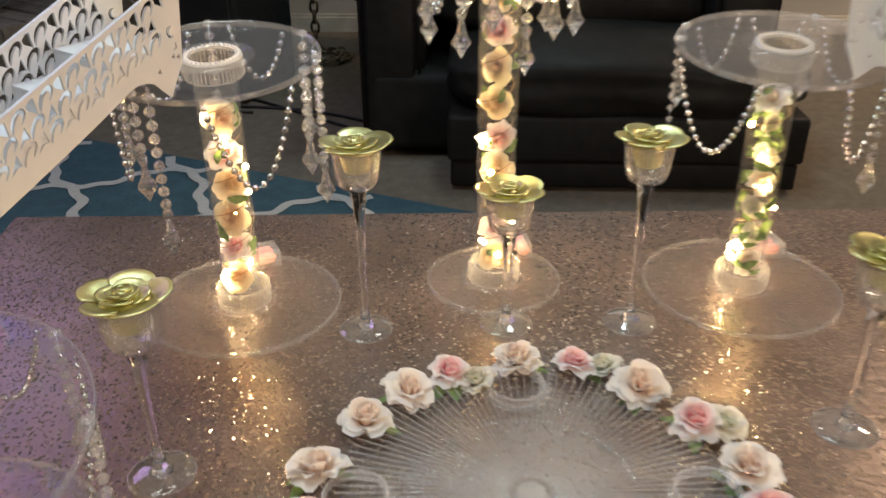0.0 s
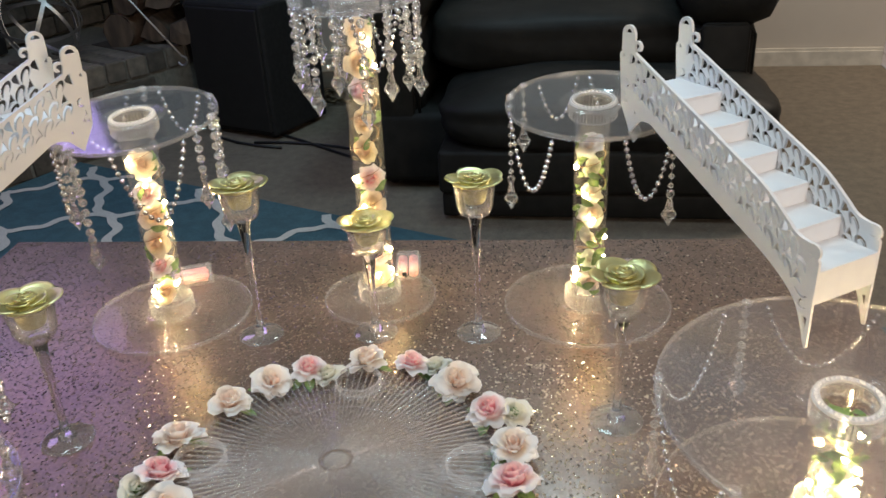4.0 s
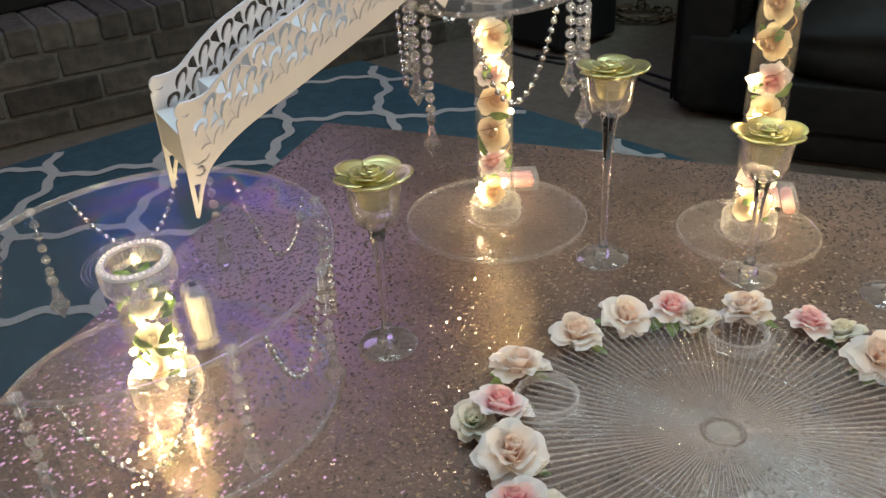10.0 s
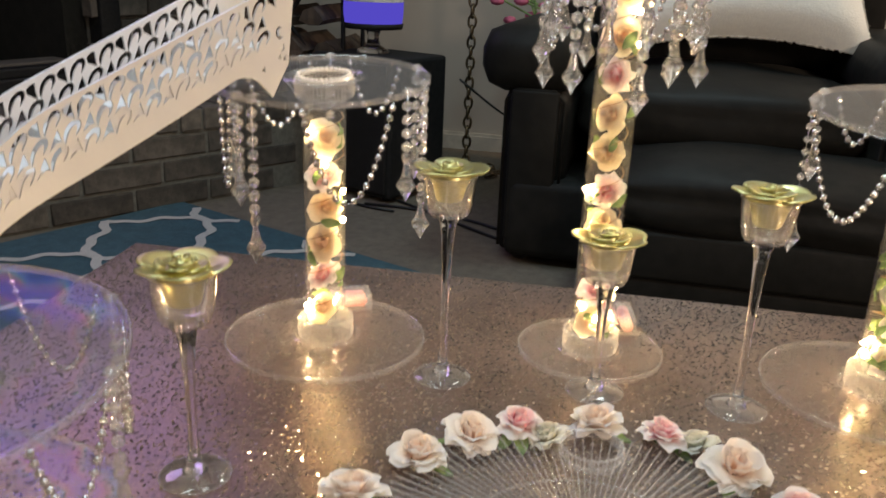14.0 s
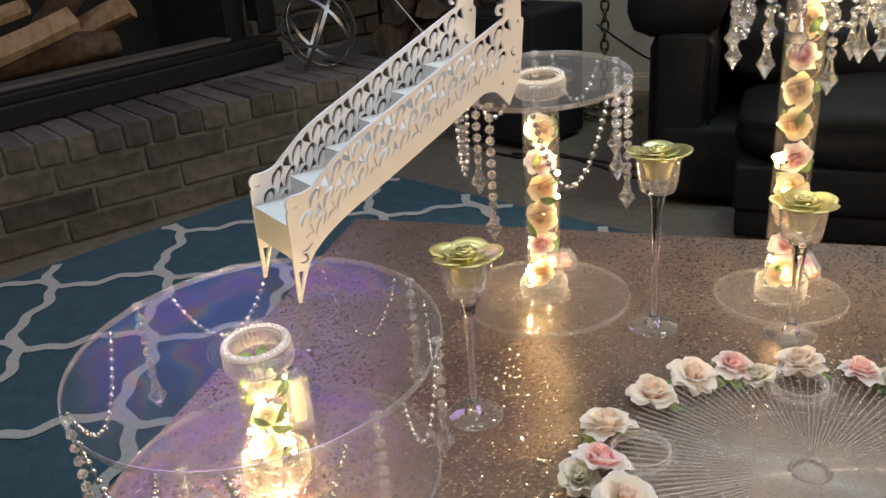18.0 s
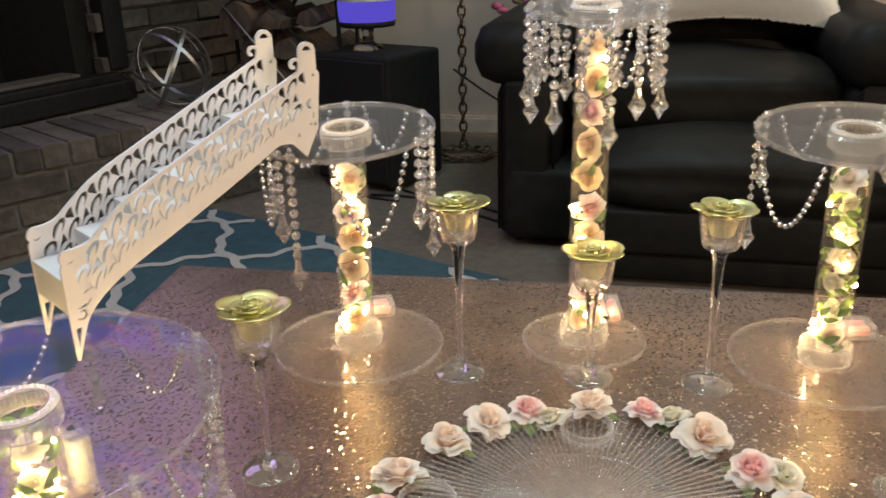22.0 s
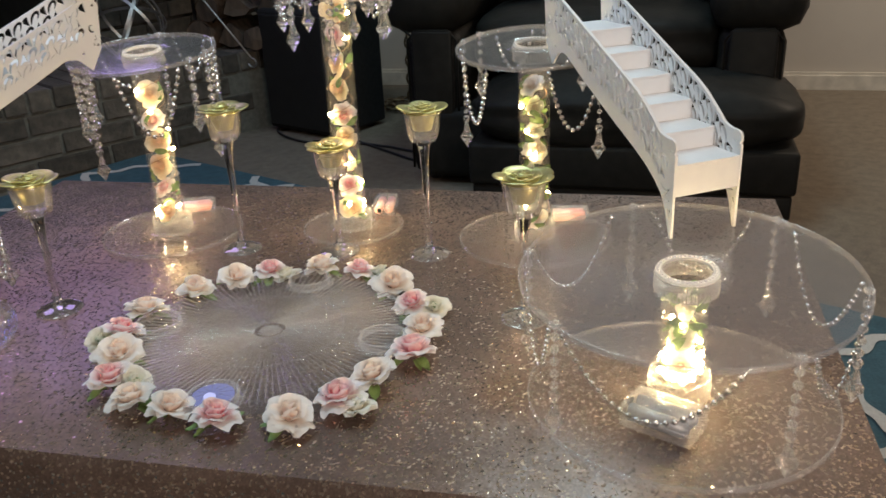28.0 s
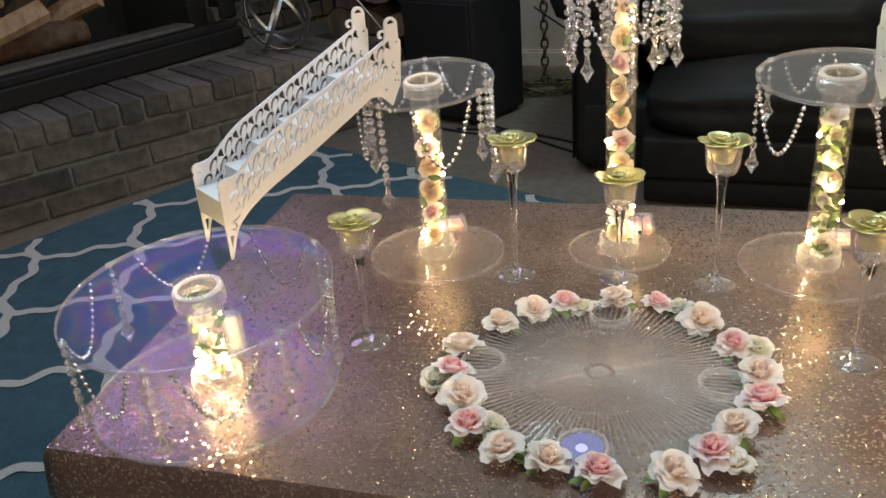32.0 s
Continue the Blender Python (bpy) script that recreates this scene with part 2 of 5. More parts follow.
def rose_material(name, outer, middle, inner, radius):
    """Silk petals shaded from the rim of the flower to its heart."""
    m = bpy.data.materials.new(name)
    m.use_nodes = True
    n, l = m.node_tree.nodes, m.node_tree.links
    b = n["Principled BSDF"]
    tc = n.new("ShaderNodeTexCoord")
    le = n.new("ShaderNodeVectorMath")
    le.operation = "LENGTH"
    l.new(tc.outputs["Object"], le.inputs[0])
    nz = n.new("ShaderNodeTexNoise")
    nz.inputs["Scale"].default_value = 110
    l.new(tc.outputs["Object"], nz.inputs["Vector"])
    ad = n.new("ShaderNodeMath")
    ad.operation = "MULTIPLY_ADD"
    ad.inputs[1].default_value = radius * 0.5
    l.new(nz.outputs["Fac"], ad.inputs[0])
    l.new(le.outputs["Value"], ad.inputs[2])
    mr = n.new("ShaderNodeMapRange")
    mr.inputs[1].default_value, mr.inputs[2].default_value = radius * 0.45, radius * 1.25
    l.new(ad.outputs[0], mr.inputs[0])
    cr = n.new("ShaderNodeValToRGB")
    cr.color_ramp.elements[0].color = (*inner, 1)
    cr.color_ramp.elements[1].color = (*outer, 1)
    e = cr.color_ramp.elements.new(0.42)
    e.color = (*middle, 1)
    l.new(mr.outputs[0], cr.inputs[0])
    l.new(cr.outputs[0], b.inputs["Base Color"])
    b.inputs["Roughness"].default_value = 0.75
    b.inputs["Sheen Weight"].default_value = 0.2
    tl, mx = n.new("ShaderNodeBsdfTranslucent"), n.new("ShaderNodeMixShader")
    l.new(cr.outputs[0], tl.inputs[0])
    mx.inputs[0].default_value = 0.35
    l.new(b.outputs[0], mx.inputs[1])
    l.new(tl.outputs[0], mx.inputs[2])
    l.new(mx.outputs[0], n["Material Output"].inputs[0])
    return m


CLOTH = sequin_cloth()
ACRYLIC = clear_acrylic("acrylic_sheet", haze=0.05, rough=0.10)
ACRYLIC_RAINBOW = rainbow_acrylic("stressed_acrylic_sheet")
ACRYLIC_BASE = clear_acrylic("acrylic_base_sheet", haze=0.018, gloss=0.28, rough=0.12)
ACRYLIC_TUBE = clear_acrylic("acrylic_tube", haze=0.03, gloss=1.2, rough=0.05, base=0.0, power=5.5)
# edge highlights painted in: white haze brightens this clear rim
ACRYLIC_EDGE = clear_acrylic("acrylic_edge", haze=0.10, gloss=1.3, rough=0.1, haze_colour=(0.85, 0.82, 0.82))
# whitened clear plastic, in place of bulb light caught by the lip
LIP = clear_acrylic("collar_lip", haze=0.4, gloss=2.0, rough=0.08, base=0.015, haze_colour=(0.95, 0.94, 0.92))
COLLAR = clear_acrylic("moulded_acrylic", haze=0.05, gloss=1.6, rough=0.06, base=0.0, power=5.5)
# flutes and ribs: their glints are painted as white haze
FLUTE = clear_acrylic("moulded_flute", haze=0.22, gloss=1.6, rough=0.08, base=0.0, power=5.0, haze_colour=(0.95, 0.93, 0.9))
RIB = clear_acrylic("pressed_rib", haze=0.25, gloss=1.8, rough=0.20, haze_colour=(0.9, 0.88, 0.86))
PRESSED = clear_acrylic("pressed_glass", tint=(0.95, 0.95, 0.955), haze=0.02, gloss=0.45, rough=0.12)
GLASS = glass("clear_glass")
THIN_GLASS = clear_acrylic("thin_blown_glass", haze=0.10, gloss=2.6, rough=0.03)
CRYSTAL = crystal("crystal_bead", 1.45, 0.11)
CRYSTAL_DROP = crystal("cut_crystal", 1.5, 0.05)
SILVER = material("silver_bead", (0.86, 0.86, 0.87), 0.10, 1.0, (0.74, 0.74, 0.76), scale=300)
GOLD = material("pale_gold_wax", (0.63, 0.58, 0.25), 0.30, 0.9, (0.70, 0.65, 0.33), 60, bump=0.05, bump_scale=160)
WHITE_PAINT = material("white_lacquered_board", (0.88, 0.89, 0.90), 0.42, 0, (0.85, 0.86, 0.88), 60, bump=0.03, bump_scale=300)
ROSE_CREAM = rose_material("cream_silk", (0.98, 0.95, 0.92), (0.98, 0.89, 0.81), (0.97, 0.72, 0.58), 0.021)
ROSE_PINK = rose_material("pink_silk", (0.98, 0.94, 0.93), (0.97, 0.70, 0.71), (0.90, 0.16, 0.26), 0.021)
# tube blooms: the bulbs' warm light is mixed into this peach colour
ROSE_PEACH = rose_material("bulb_warmed_peach_silk", (0.97, 0.88, 0.68), (0.96, 0.78, 0.54), (0.93, 0.62, 0.40), 0.021)
ROSE_BUD = rose_material("bud_silk", (0.93, 0.91, 0.83), (0.92, 0.90, 0.78), (0.82, 0.82, 0.60), 0.012)
LEAF = material("silk_leaf", (0.13, 0.23, 0.06), 0.6, 0, (0.22, 0.33, 0.10), 120)
BULB = emitter("warm_fairy_bulb", (1.0, 0.68, 0.29), 330.0)
WIRE = material("copper_wire", (0.5, 0.3, 0.15), 0.35, 1.0, scale=200)
BATTERY_CASE = clear_acrylic("battery_case_plastic", haze=0.20, gloss=1.2, rough=0.2, haze_colour=(0.85, 0.85, 0.85))
CELL_RED = material("battery_wrap_red", (0.8, 0.22, 0.2), 0.4, 0, (0.85, 0.5, 0.48), 30)
CELL_WHITE = material("battery_wrap_silver", (0.30, 0.31, 0.33), 0.4, 0.3, scale=80)
BLACK_PLASTIC = material("black_plastic", (0.02, 0.02, 0.02), 0.4, scale=80)
CARPET = material("carpet_pile", (0.185, 0.150, 0.110), 0.95, 0, (0.135, 0.110, 0.082), 260, bump=0.6, bump_scale=420, big=0.18)
TILE = material("glazed_floor_tile", (0.42, 0.42, 0.47), 0.3, 0, (0.37, 0.37, 0.415), 9, big=0.1, random_value=0.06)
GROUT = material("dark_grout", (0.10, 0.09, 0.09), 0.9, 0, (0.07, 0.065, 0.065), 60)
RUG = material("teal_rug_pile", (0.045, 0.10, 0.125), 0.95, 0, (0.03, 0.075, 0.095), 220, bump=0.6, bump_scale=360, big=0.2)
RUG_LINE = material("ivory_rug_pile", (0.5, 0.49, 0.45), 0.95, 0, (0.4, 0.39, 0.36), 220, bump=0.6, bump_scale=360)
BRICK = material("fired_brick", (0.118, 0.098, 0.080), 0.92, 0, (0.066, 0.058, 0.048), 28, bump=0.8, bump_scale=70, big=0.3, random_value=0.42)
MORTAR = material("lime_mortar", (0.150, 0.143, 0.122), 0.95, 0, (0.112, 0.106, 0.090), 60, bump=0.6, bump_scale=120)
SOOT = material("sooty_firebrick", (0.013, 0.0125, 0.012), 0.95, 0, (0.020, 0.018, 0.017), 20, bump=0.5)
CABINET_BLACK = material("black_ash_vinyl", (0.013, 0.013, 0.0135), 0.7, 0, (0.018, 0.018, 0.0185), 60, spec=0.2)
BLACK_METAL = material("black_iron", (0.012, 0.012, 0.013), 0.55, 0.0, (0.018, 0.018, 0.018), 90, spec=0.15)
ASH_METAL = material("ashy_metal", (0.11, 0.095, 0.085), 0.7, 0, (0.09, 0.08, 0.07), 30, spec=0.2)
BARK = material("log_bark", (0.16, 0.10, 0.065), 0.95, 0, (0.07, 0.045, 0.03), 26, bump=1.0, bump_scale=40, random_value=0.3)
# split wood again, the rack's dim light painted in as darker brown
DIM_WOOD = material("dim_split_wood", (0.085, 0.060, 0.040), 0.9, 0, (0.040, 0.029, 0.021), 40, bump=0.5, stretch=(1, 1, 0.2), random_value=0.35)
SAWN = material("split_wood", (0.40, 0.27, 0.15), 0.85, 0, (0.27, 0.16, 0.085), 40, bump=0.4, stretch=(1, 1, 0.2), random_value=0.2)
STEEL = material("brushed_steel", (0.42, 0.42, 0.42), 0.45, 1.0, scale=150)
LEATHER = material("black_leather", (0.0140, 0.0138, 0.0128), 0.5, 0, (0.0185, 0.018, 0.0165), 30, bump=0.30, bump_scale=26, big=0.3, spec=0.11)
FUR = material("white_faux_fur", (0.9, 0.87, 0.8), 0.95, 0, (0.86, 0.83, 0.77), 90, bump=0.45, bump_scale=180, sheen=0.4)
WALL = material("painted_wall", (0.47, 0.42, 0.36), 0.85, 0, (0.45, 0.40, 0.345), 6, bump=0.06, bump_scale=200)
CEILING_MAT = material("ceiling_paint", (0.75, 0.72, 0.68), 0.9, 0, scale=30, bump=0.2)
TRIM = material("beige_trim", (0.60, 0.55, 0.47), 0.5, 0, scale=20)
CHAIN = material("aged_brass", (0.20, 0.16, 0.10), 0.4, 0.9, (0.12, 0.1, 0.07), 60)
CABLE = material("black_cable", (0.012, 0.012, 0.012), 0.5)
LAMP_GLASS = emitter("lit_blue_glass", (0.16, 0.12, 1.0), 0.55)
LED_BLUE = emitter("blue_led", (0.62, 0.62, 1.0), 1.1)
# emission that replaces the LED's light on the socket walls
SOCKET_GLOW = emitter("socket_glow_blue", (0.30, 0.31, 0.60), 0.75)
LAMP_FROST = material("frosted_lamp_glass", (0.55, 0.57, 0.6), 0.3, scale=50)
PINK_BLOOM = material("pink_bloom", (0.6, 0.15, 0.25), 0.7, 0, (0.45, 0.1, 0.2), 60)

# ---- mesh building ----


class Mesh:
    """Collects points and faces for one mesh."""

    def __init__(self):
        self.v, self.f = [], []

    def add(self, vs, fs, m=None):
        o = len(self.v)
        self.v += [tuple(m @ Vector(p)) for p in vs] if m is not None else [tuple(p) for p in vs]
        self.f += [tuple(i + o for i in f) for f in fs]
        return self

    def lathe(self, profile, seg=24, m=None, flute=0.0, closed=False):
        vs, fs, k = [], [], len(profile)
        for i in range(seg):
            a = 2 * math.pi * i / seg
            g = 1 + (flute if i % 2 else 0)
            for r, z in profile:
                vs.append((r * g * math.cos(a), r * g * math.sin(a), z))
        for i in range(seg):
            j = (i + 1) % seg
            for q in range(k if closed else k - 1):
                w = (q + 1) % k
                fs.append((i * k + q, j * k + q, j * k + w, i * k + w))
        return self.add(vs, fs, m)

    def box(self, c, s, m=None):
        x, y, z = (v / 2 for v in s)
        vs = [(c[0] + a * x, c[1] + b * y, c[2] + d * z) for a in (-1, 1) for b in (-1, 1) for d in (-1, 1)]
        fs = [(0, 1, 3, 2), (4, 6, 7, 5), (0, 4, 5, 1), (2, 3, 7, 6), (0, 2, 6, 4), (1, 5, 7, 3)]
        return self.add(vs, fs, m)

    def rbox(self, c, s, r=0.004, m=None):
        """A box with chamfered edges."""
        x, y, z = (v / 2 for v in s)
        r = min(r, x * 0.9, y * 0.9, z * 0.9)
        bm = bmesh.new()
        bmesh.ops.create_cube(bm, size=1.0)
        bmesh.ops.scale(bm, vec=s, verts=bm.verts)
        bmesh.ops.bevel(bm, geom=bm.edges[:], offset=r, segments=2, affect="EDGES", profile=0.5)
        bmesh.ops.translate(bm, vec=c, verts=bm.verts)
        bm.verts.index_update()
        vs, fs = [tuple(v.co) for v in bm.verts], [tuple(v.index for v in f.verts) for f in bm.faces]
        bm.free()
        return self.add(vs, fs, m)

    def sphere(self, c, r, seg=8, rings=5, m=None, squash=1.0):
        prof = [(max(1e-5, r * math.sin(math.pi * k / rings)), -r * squash * math.cos(math.pi * k / rings)) for k in range(rings + 1)]
        t = Matrix.Translation(c)
        return self.lathe(prof, seg, (m @ t) if m is not None else t)

    def tube(self, pts, r, seg=6, closed=False, m=None, flat=1.0):
        pts = [Vector(p) for p in pts]
        n, vs, fs = len(pts), [], []
        radii = r if isinstance(r, (list, tuple)) else [r] * n
        up = Vector((0.13, 0.21, 0.97))
        for i, p in enumerate(pts):
            a = pts[(i - 1) % n] if closed or i else pts[i]
            b = pts[(i + 1) % n] if closed or i < n - 1 else pts[i]
            t = (b - a).normalized()
            s = t.cross(up)
            s = s.normalized() if s.length > 1e-4 else Vector((1, 0, 0))
            u = s.cross(t)
            for k in range(seg):
                g = 2 * math.pi * k / seg
                vs.append(p + (s * math.cos(g) + u * math.sin(g) * flat) * radii[i])
        for i in range(n if closed else n - 1):
            j = (i + 1) % n
            for k in range(seg):
                w = (k + 1) % seg
                fs.append((i * seg + k, i * seg + w, j * seg + w, j * seg + k))
        if not closed:
            fs.append(tuple(range(seg))[::-1])
            fs.append(tuple((n - 1) * seg + k for k in range(seg)))
        return self.add(vs, fs, m)

    def plate(self, outline, depth, m=None):
        """A flat outline in x, z given depth along y."""
        k = len(outline)
        vs = [(x, -depth / 2, z) for x, z in outline] + [(x, depth / 2, z) for x, z in outline]
        fs = [tuple(range(k)), tuple(range(2 * k - 1, k - 1, -1))]
        fs += [(i, i + k, (i + 1) % k + k, (i + 1) % k) for i in range(k)]
        return self.add(vs, fs, m)

    def ribbon(self, pts, width, depth, m=None):
        """A flat strip along pts (x, z), standing in the x-z plane, with its thickness along y."""
        n = len(pts)
        vs = []
        ws = width if isinstance(width, (list, tuple)) else [width] * n
        for i in range(n):
            a, b = pts[max(0, i - 1)], pts[min(n - 1, i + 1)]
            dx, dz = b[0] - a[0], b[1] - a[1]
            q = math.hypot(dx, dz) or 1.0
            nx, nz = -dz / q * ws[i] / 2, dx / q * ws[i] / 2
            for y in (-depth / 2, depth / 2):
                vs += [(pts[i][0] + nx, y, pts[i][1] + nz), (pts[i][0] - nx, y, pts[i][1] - nz)]
        fs = []
        for i in range(n - 1):
            a, b = 4 * i, 4 * i + 4
            fs += [(a, b, b + 1, a + 1), (a + 2, a + 3, b + 3, b + 2), (a, a + 2, b + 2, b), (a + 1, b + 1, b + 3, a + 3)]
        fs += [(0, 1, 3, 2), (4 * n - 4, 4 * n - 2, 4 * n - 1, 4 * n - 3)]
        return self.add(vs, fs, m)

    def data(self, name, mat, smooth=True):
        me = bpy.data.meshes.new(name)
        me.from_pydata(self.v, [], self.f)
        me.validate()
        me.materials.append(mat)
        if smooth:
            me.polygons.foreach_set("use_smooth", [True] * len(me.polygons))
        me.update()
        return me


def fix_normals(me):
    bm = bmesh.new()
    bm.from_mesh(me)
    bmesh.ops.recalc_face_normals(bm, faces=bm.faces)
    bm.to_mesh(me)
    bm.free()


def part(name, mesh, mat, parent=None, label="", smooth=True, shadow=True, m=None, normals=True):
    """Links a mesh as one object under a thing or a part."""
    if isinstance(mesh, Mesh):
        me = mesh.data(name, mat, smooth)
        if normals:
            fix_normals(me)
    else:
        me = mesh
    ob = new(name, me)
    if parent is not None:
        ob.parent = parent
    if m is not None:
        ob.matrix_basis = m
    if label:
        ob["label"] = label
    ob.visible_shadow = shadow
    return ob


def thing(name, m, label, category, group=""):
    ob = new(name)
    ob.empty_display_size = 0.02
    ob.matrix_basis = m
    return tagged(ob, label, category, group)


def structure(name, mesh, mat, label, category, smooth=False):
    return tagged(part(name, mesh, mat, None, "", smooth), label, category, "", "structure")

# ---- the room ----
structure("floor", Mesh().box((-0.665, 1.6, FZ - 0.05), (4.57, 7.2, 0.1)), CARPET, "beige-brown carpet with a short pile", "floor")
structure("floor_2", Mesh().box((3.02, 1.6, FZ - 0.057), (2.8, 7.2, 0.1)), GROUT, "pale grey tile floor with dark joints beyond the carpet", "floor")
structure("ceiling", Mesh().box((0.8, 1.6, CEIL + 0.05), (7.6, 7.6, 0.1)), CEILING_MAT, "plain off-white painted ceiling", "ceiling")
structure("wall_north", Mesh().box((-0.665, 3.72, (FZ + CEIL) / 2), (4.59, 0.12, CEIL - FZ)), WALL, "beige painted wall behind the armchair", "wall")
structure("wall_north_hall", Mesh().box((3.0, 5.26, (FZ + CEIL) / 2), (2.96, 0.12, CEIL - FZ)), WALL, "beige painted wall at the far end of the hall", "wall")
structure("wall_hall", Mesh().box((1.58, 4.49, (FZ + CEIL) / 2), (0.1, 1.42, CEIL - FZ)), WALL, "beige painted return wall of the hall", "wall")
structure("wall_east", Mesh().box((4.46, 1.6, (FZ + CEIL) / 2), (0.12, 7.2, CEIL - FZ)), WALL, "beige painted side wall", "wall")
structure("wall_south", Mesh().box((0.75, -2.06, (FZ + CEIL) / 2), (7.4, 0.12, CEIL - FZ)), WALL, "beige painted wall behind the viewer", "wall")
structure("wall_west", Mesh().box((-2.95, 0.83, (FZ + CEIL) / 2), (0.12, 5.66, CEIL - FZ)), WALL, "beige painted wall beside the fireplace", "wall")
structure("baseboard", Mesh().box((0.07, 3.646, FZ + 0.030), (3.1, 0.022, 0.06)).box((0.07, 3.65, FZ + 0.066), (3.1, 0.014, 0.012)), TRIM, "cream painted baseboard with a moulded top", "baseboard")

# rug, turned on the carpet, with a raised ivory trellis
RUG_M = pose(-1.3, 2.42, FZ, 0, 0, -22)
rug = thing("area_rug", RUG_M, "teal rug with an ivory ogee trellis, on the carpet", "rug")
part("rug_field", Mesh().rbox((1.5, -1.1, 0.006), (3.0, 2.2, 0.012), 0.005), RUG, rug, smooth=False)


def floor_ribbon(mesh, pts, w, z):
    n, vs = len(pts), []
    for i in range(n):
        a, b = pts[max(0, i - 1)], pts[min(n - 1, i + 1)]
        dx, dy = b[0] - a[0], b[1] - a[1]
        q = math.hypot(dx, dy) or 1
        ww = w * (1 + 0.12 * noise.noise((pts[i][0] * 30, pts[i][1] * 30, 0)))
        vs += [(pts[i][0] - dy / q * ww / 2, pts[i][1] + dx / q * ww / 2, z), (pts[i][0] + dy / q * ww / 2, pts[i][1] - dx / q * ww / 2, z)]
    mesh.add(vs, [(2 * i, 2 * i + 1, 2 * i + 3, 2 * i + 2) for i in range(n - 1)])


LA, LB, L0 = Vector((0.265, 0.112)), Vector((0.173, -0.278)), Vector((-1.316, 1.476))
RUG_INV = RUG_M.inverted()
for fam in (0, 1):
    u, v = (LA, LB) if fam == 0 else (LB, LA)
    for row in range(-9, 14):
        pts = []
        for k in range(-10 * 24, 14 * 24):
            s = k / 24
            w = 0.028 * math.sin(2 * math.pi * s) + 0.010 * math.sin(6 * math.pi * s + fam)
            q = L0 + u * s + v * (row + w * 2.4)
            p = RUG_INV @ Vector((q.x, q.y, FZ))
            if 0.02 < p.x < 2.98 and -2.18 < p.y < -0.02:
                pts.append((p.x, p.y))
            elif pts:
                break
        if len(pts) > 2:
            piece = Mesh()
            floor_ribbon(piece, pts, 0.026, 0.0145 + 0.0012 * fam)
            part("trellis_line", piece, RUG_LINE, rug, "ivory trellis line", smooth=False, normals=False)

# hearth, firebox and chimney breast
HU, HN = Vector((0.504, 0.864, 0)), Vector((-0.864, 0.504, 0))
HM = Matrix(((HU.x, HN.x, 0, -1.769), (HU.y, HN.y, 0, 1.585), (0, 0, 1, FZ), (0, 0, 0, 1)))
HH, PITCH, COURSE = 0.308, 0.080, 0.077
hearth = tagged(part("hearth", Mesh().box((0.15, 0.379, HH / 2 - 0.004), (2.7, 0.75, HH - 0.008)), MORTAR, None, "", False, m=HM),
                "raised brown brick hearth with a header course on top", "hearth", "", "structure")
breast_m = pose(-2.035, 1.65, FZ, 0, 0, 74.5)
H2 = CEIL - FZ
structure("chimney_breast", Mesh().box((1.55, 0.12, H2 / 2), (0.9, 0.16, H2), breast_m).box((0.1, 0.12, (H2 + HH + 0.95) / 2), (2.0, 0.16, H2 - HH - 0.95), breast_m).box((-0.95, 0.12, H2 / 2), (0.7, 0.16, H2), breast_m), MORTAR, "brown brick chimney breast", "wall")

# ---- the table ----
NL, FL, FR, NR = Vector((-0.435, 0.305, 0)), Vector((-0.522, 1.042, 0)), Vector((0.70, 1.108, 0)), Vector((0.735, 0.37, 0))


def table_cloth():
    me = Mesh()
    nu, nv = 48, 30
    vs, fs = [], []
    for j in range(nv + 1):
        for i in range(nu + 1):
            u, v = i / nu, j / nv
            p = NL.lerp(NR, u).lerp(FL.lerp(FR, u), v)
            vs.append((p.x, p.y, 0.0))
    for j in range(nv):
        for i in range(nu):
            a = j * (nu + 1) + i
            fs.append((a, a + 1, a + nu + 2, a + nu + 1))
    me.add(vs, fs)
    ring = [NL.lerp(NR, k / 60) for k in range(60)] + [NR.lerp(FR, k / 40) for k in range(40)] + [FR.lerp(FL, k / 60) for k in range(60)] + [FL.lerp(NL, k / 40) for k in range(40)]
    c = sum(ring, Vector()) / len(ring)
    n = len(ring)
    lev = [(0.0, 0.0), (0.002, -0.004), (0.006, -0.012), (0.010, -0.06), (0.016, -0.16), (0.024, -0.28), (0.03, FZ + 0.006)]
    vs, fs = [], []
    for off, z in lev:
        for i, p in enumerate(ring):
            t = (ring[(i + 1) % n] - ring[i - 1]).normalized()
            o = Vector((t.y, -t.x, 0))
            fold = 0.012 * math.sin(i * 0.55) * min(1, -z * 4) + 0.006 * math.sin(i * 1.3 + 1) * min(1, -z * 4)
            q = p + o * (off + fold)
            vs.append((q.x, q.y, z))
    for k in range(len(lev) - 1):
        for i in range(n):
            j = (i + 1) % n
            fs.append((k * n + i, k * n + j, (k + 1) * n + j, (k + 1) * n + i))
    me.add(vs, fs)
    return me


table = thing("coffee_table", pose(0, 0, 0), "low table hidden under a floor-length cloth", "table")
core = Mesh()
core.add([tuple(p + Vector((0, 0, z))) for z in (-0.04, -0.004) for p in [q.lerp((NL + FR) / 2, 0.02) for q in (NL, NR, FR, FL)]],
         [(0, 3, 2, 1), (4, 5, 6, 7), (0, 1, 5, 4), (1, 2, 6, 5), (2, 3, 7, 6), (3, 0, 4, 7)])
part("tabletop", core, BLACK_PLASTIC, table, smooth=False)
for q in (NL, NR, FR, FL):
    p = q.lerp((NL + FR) / 2, 0.09)
    part("leg", Mesh().box((p.x, p.y, (FZ - 0.04) / 2), (0.05, 0.05, -FZ - 0.04)), BLACK_PLASTIC, table, smooth=False)
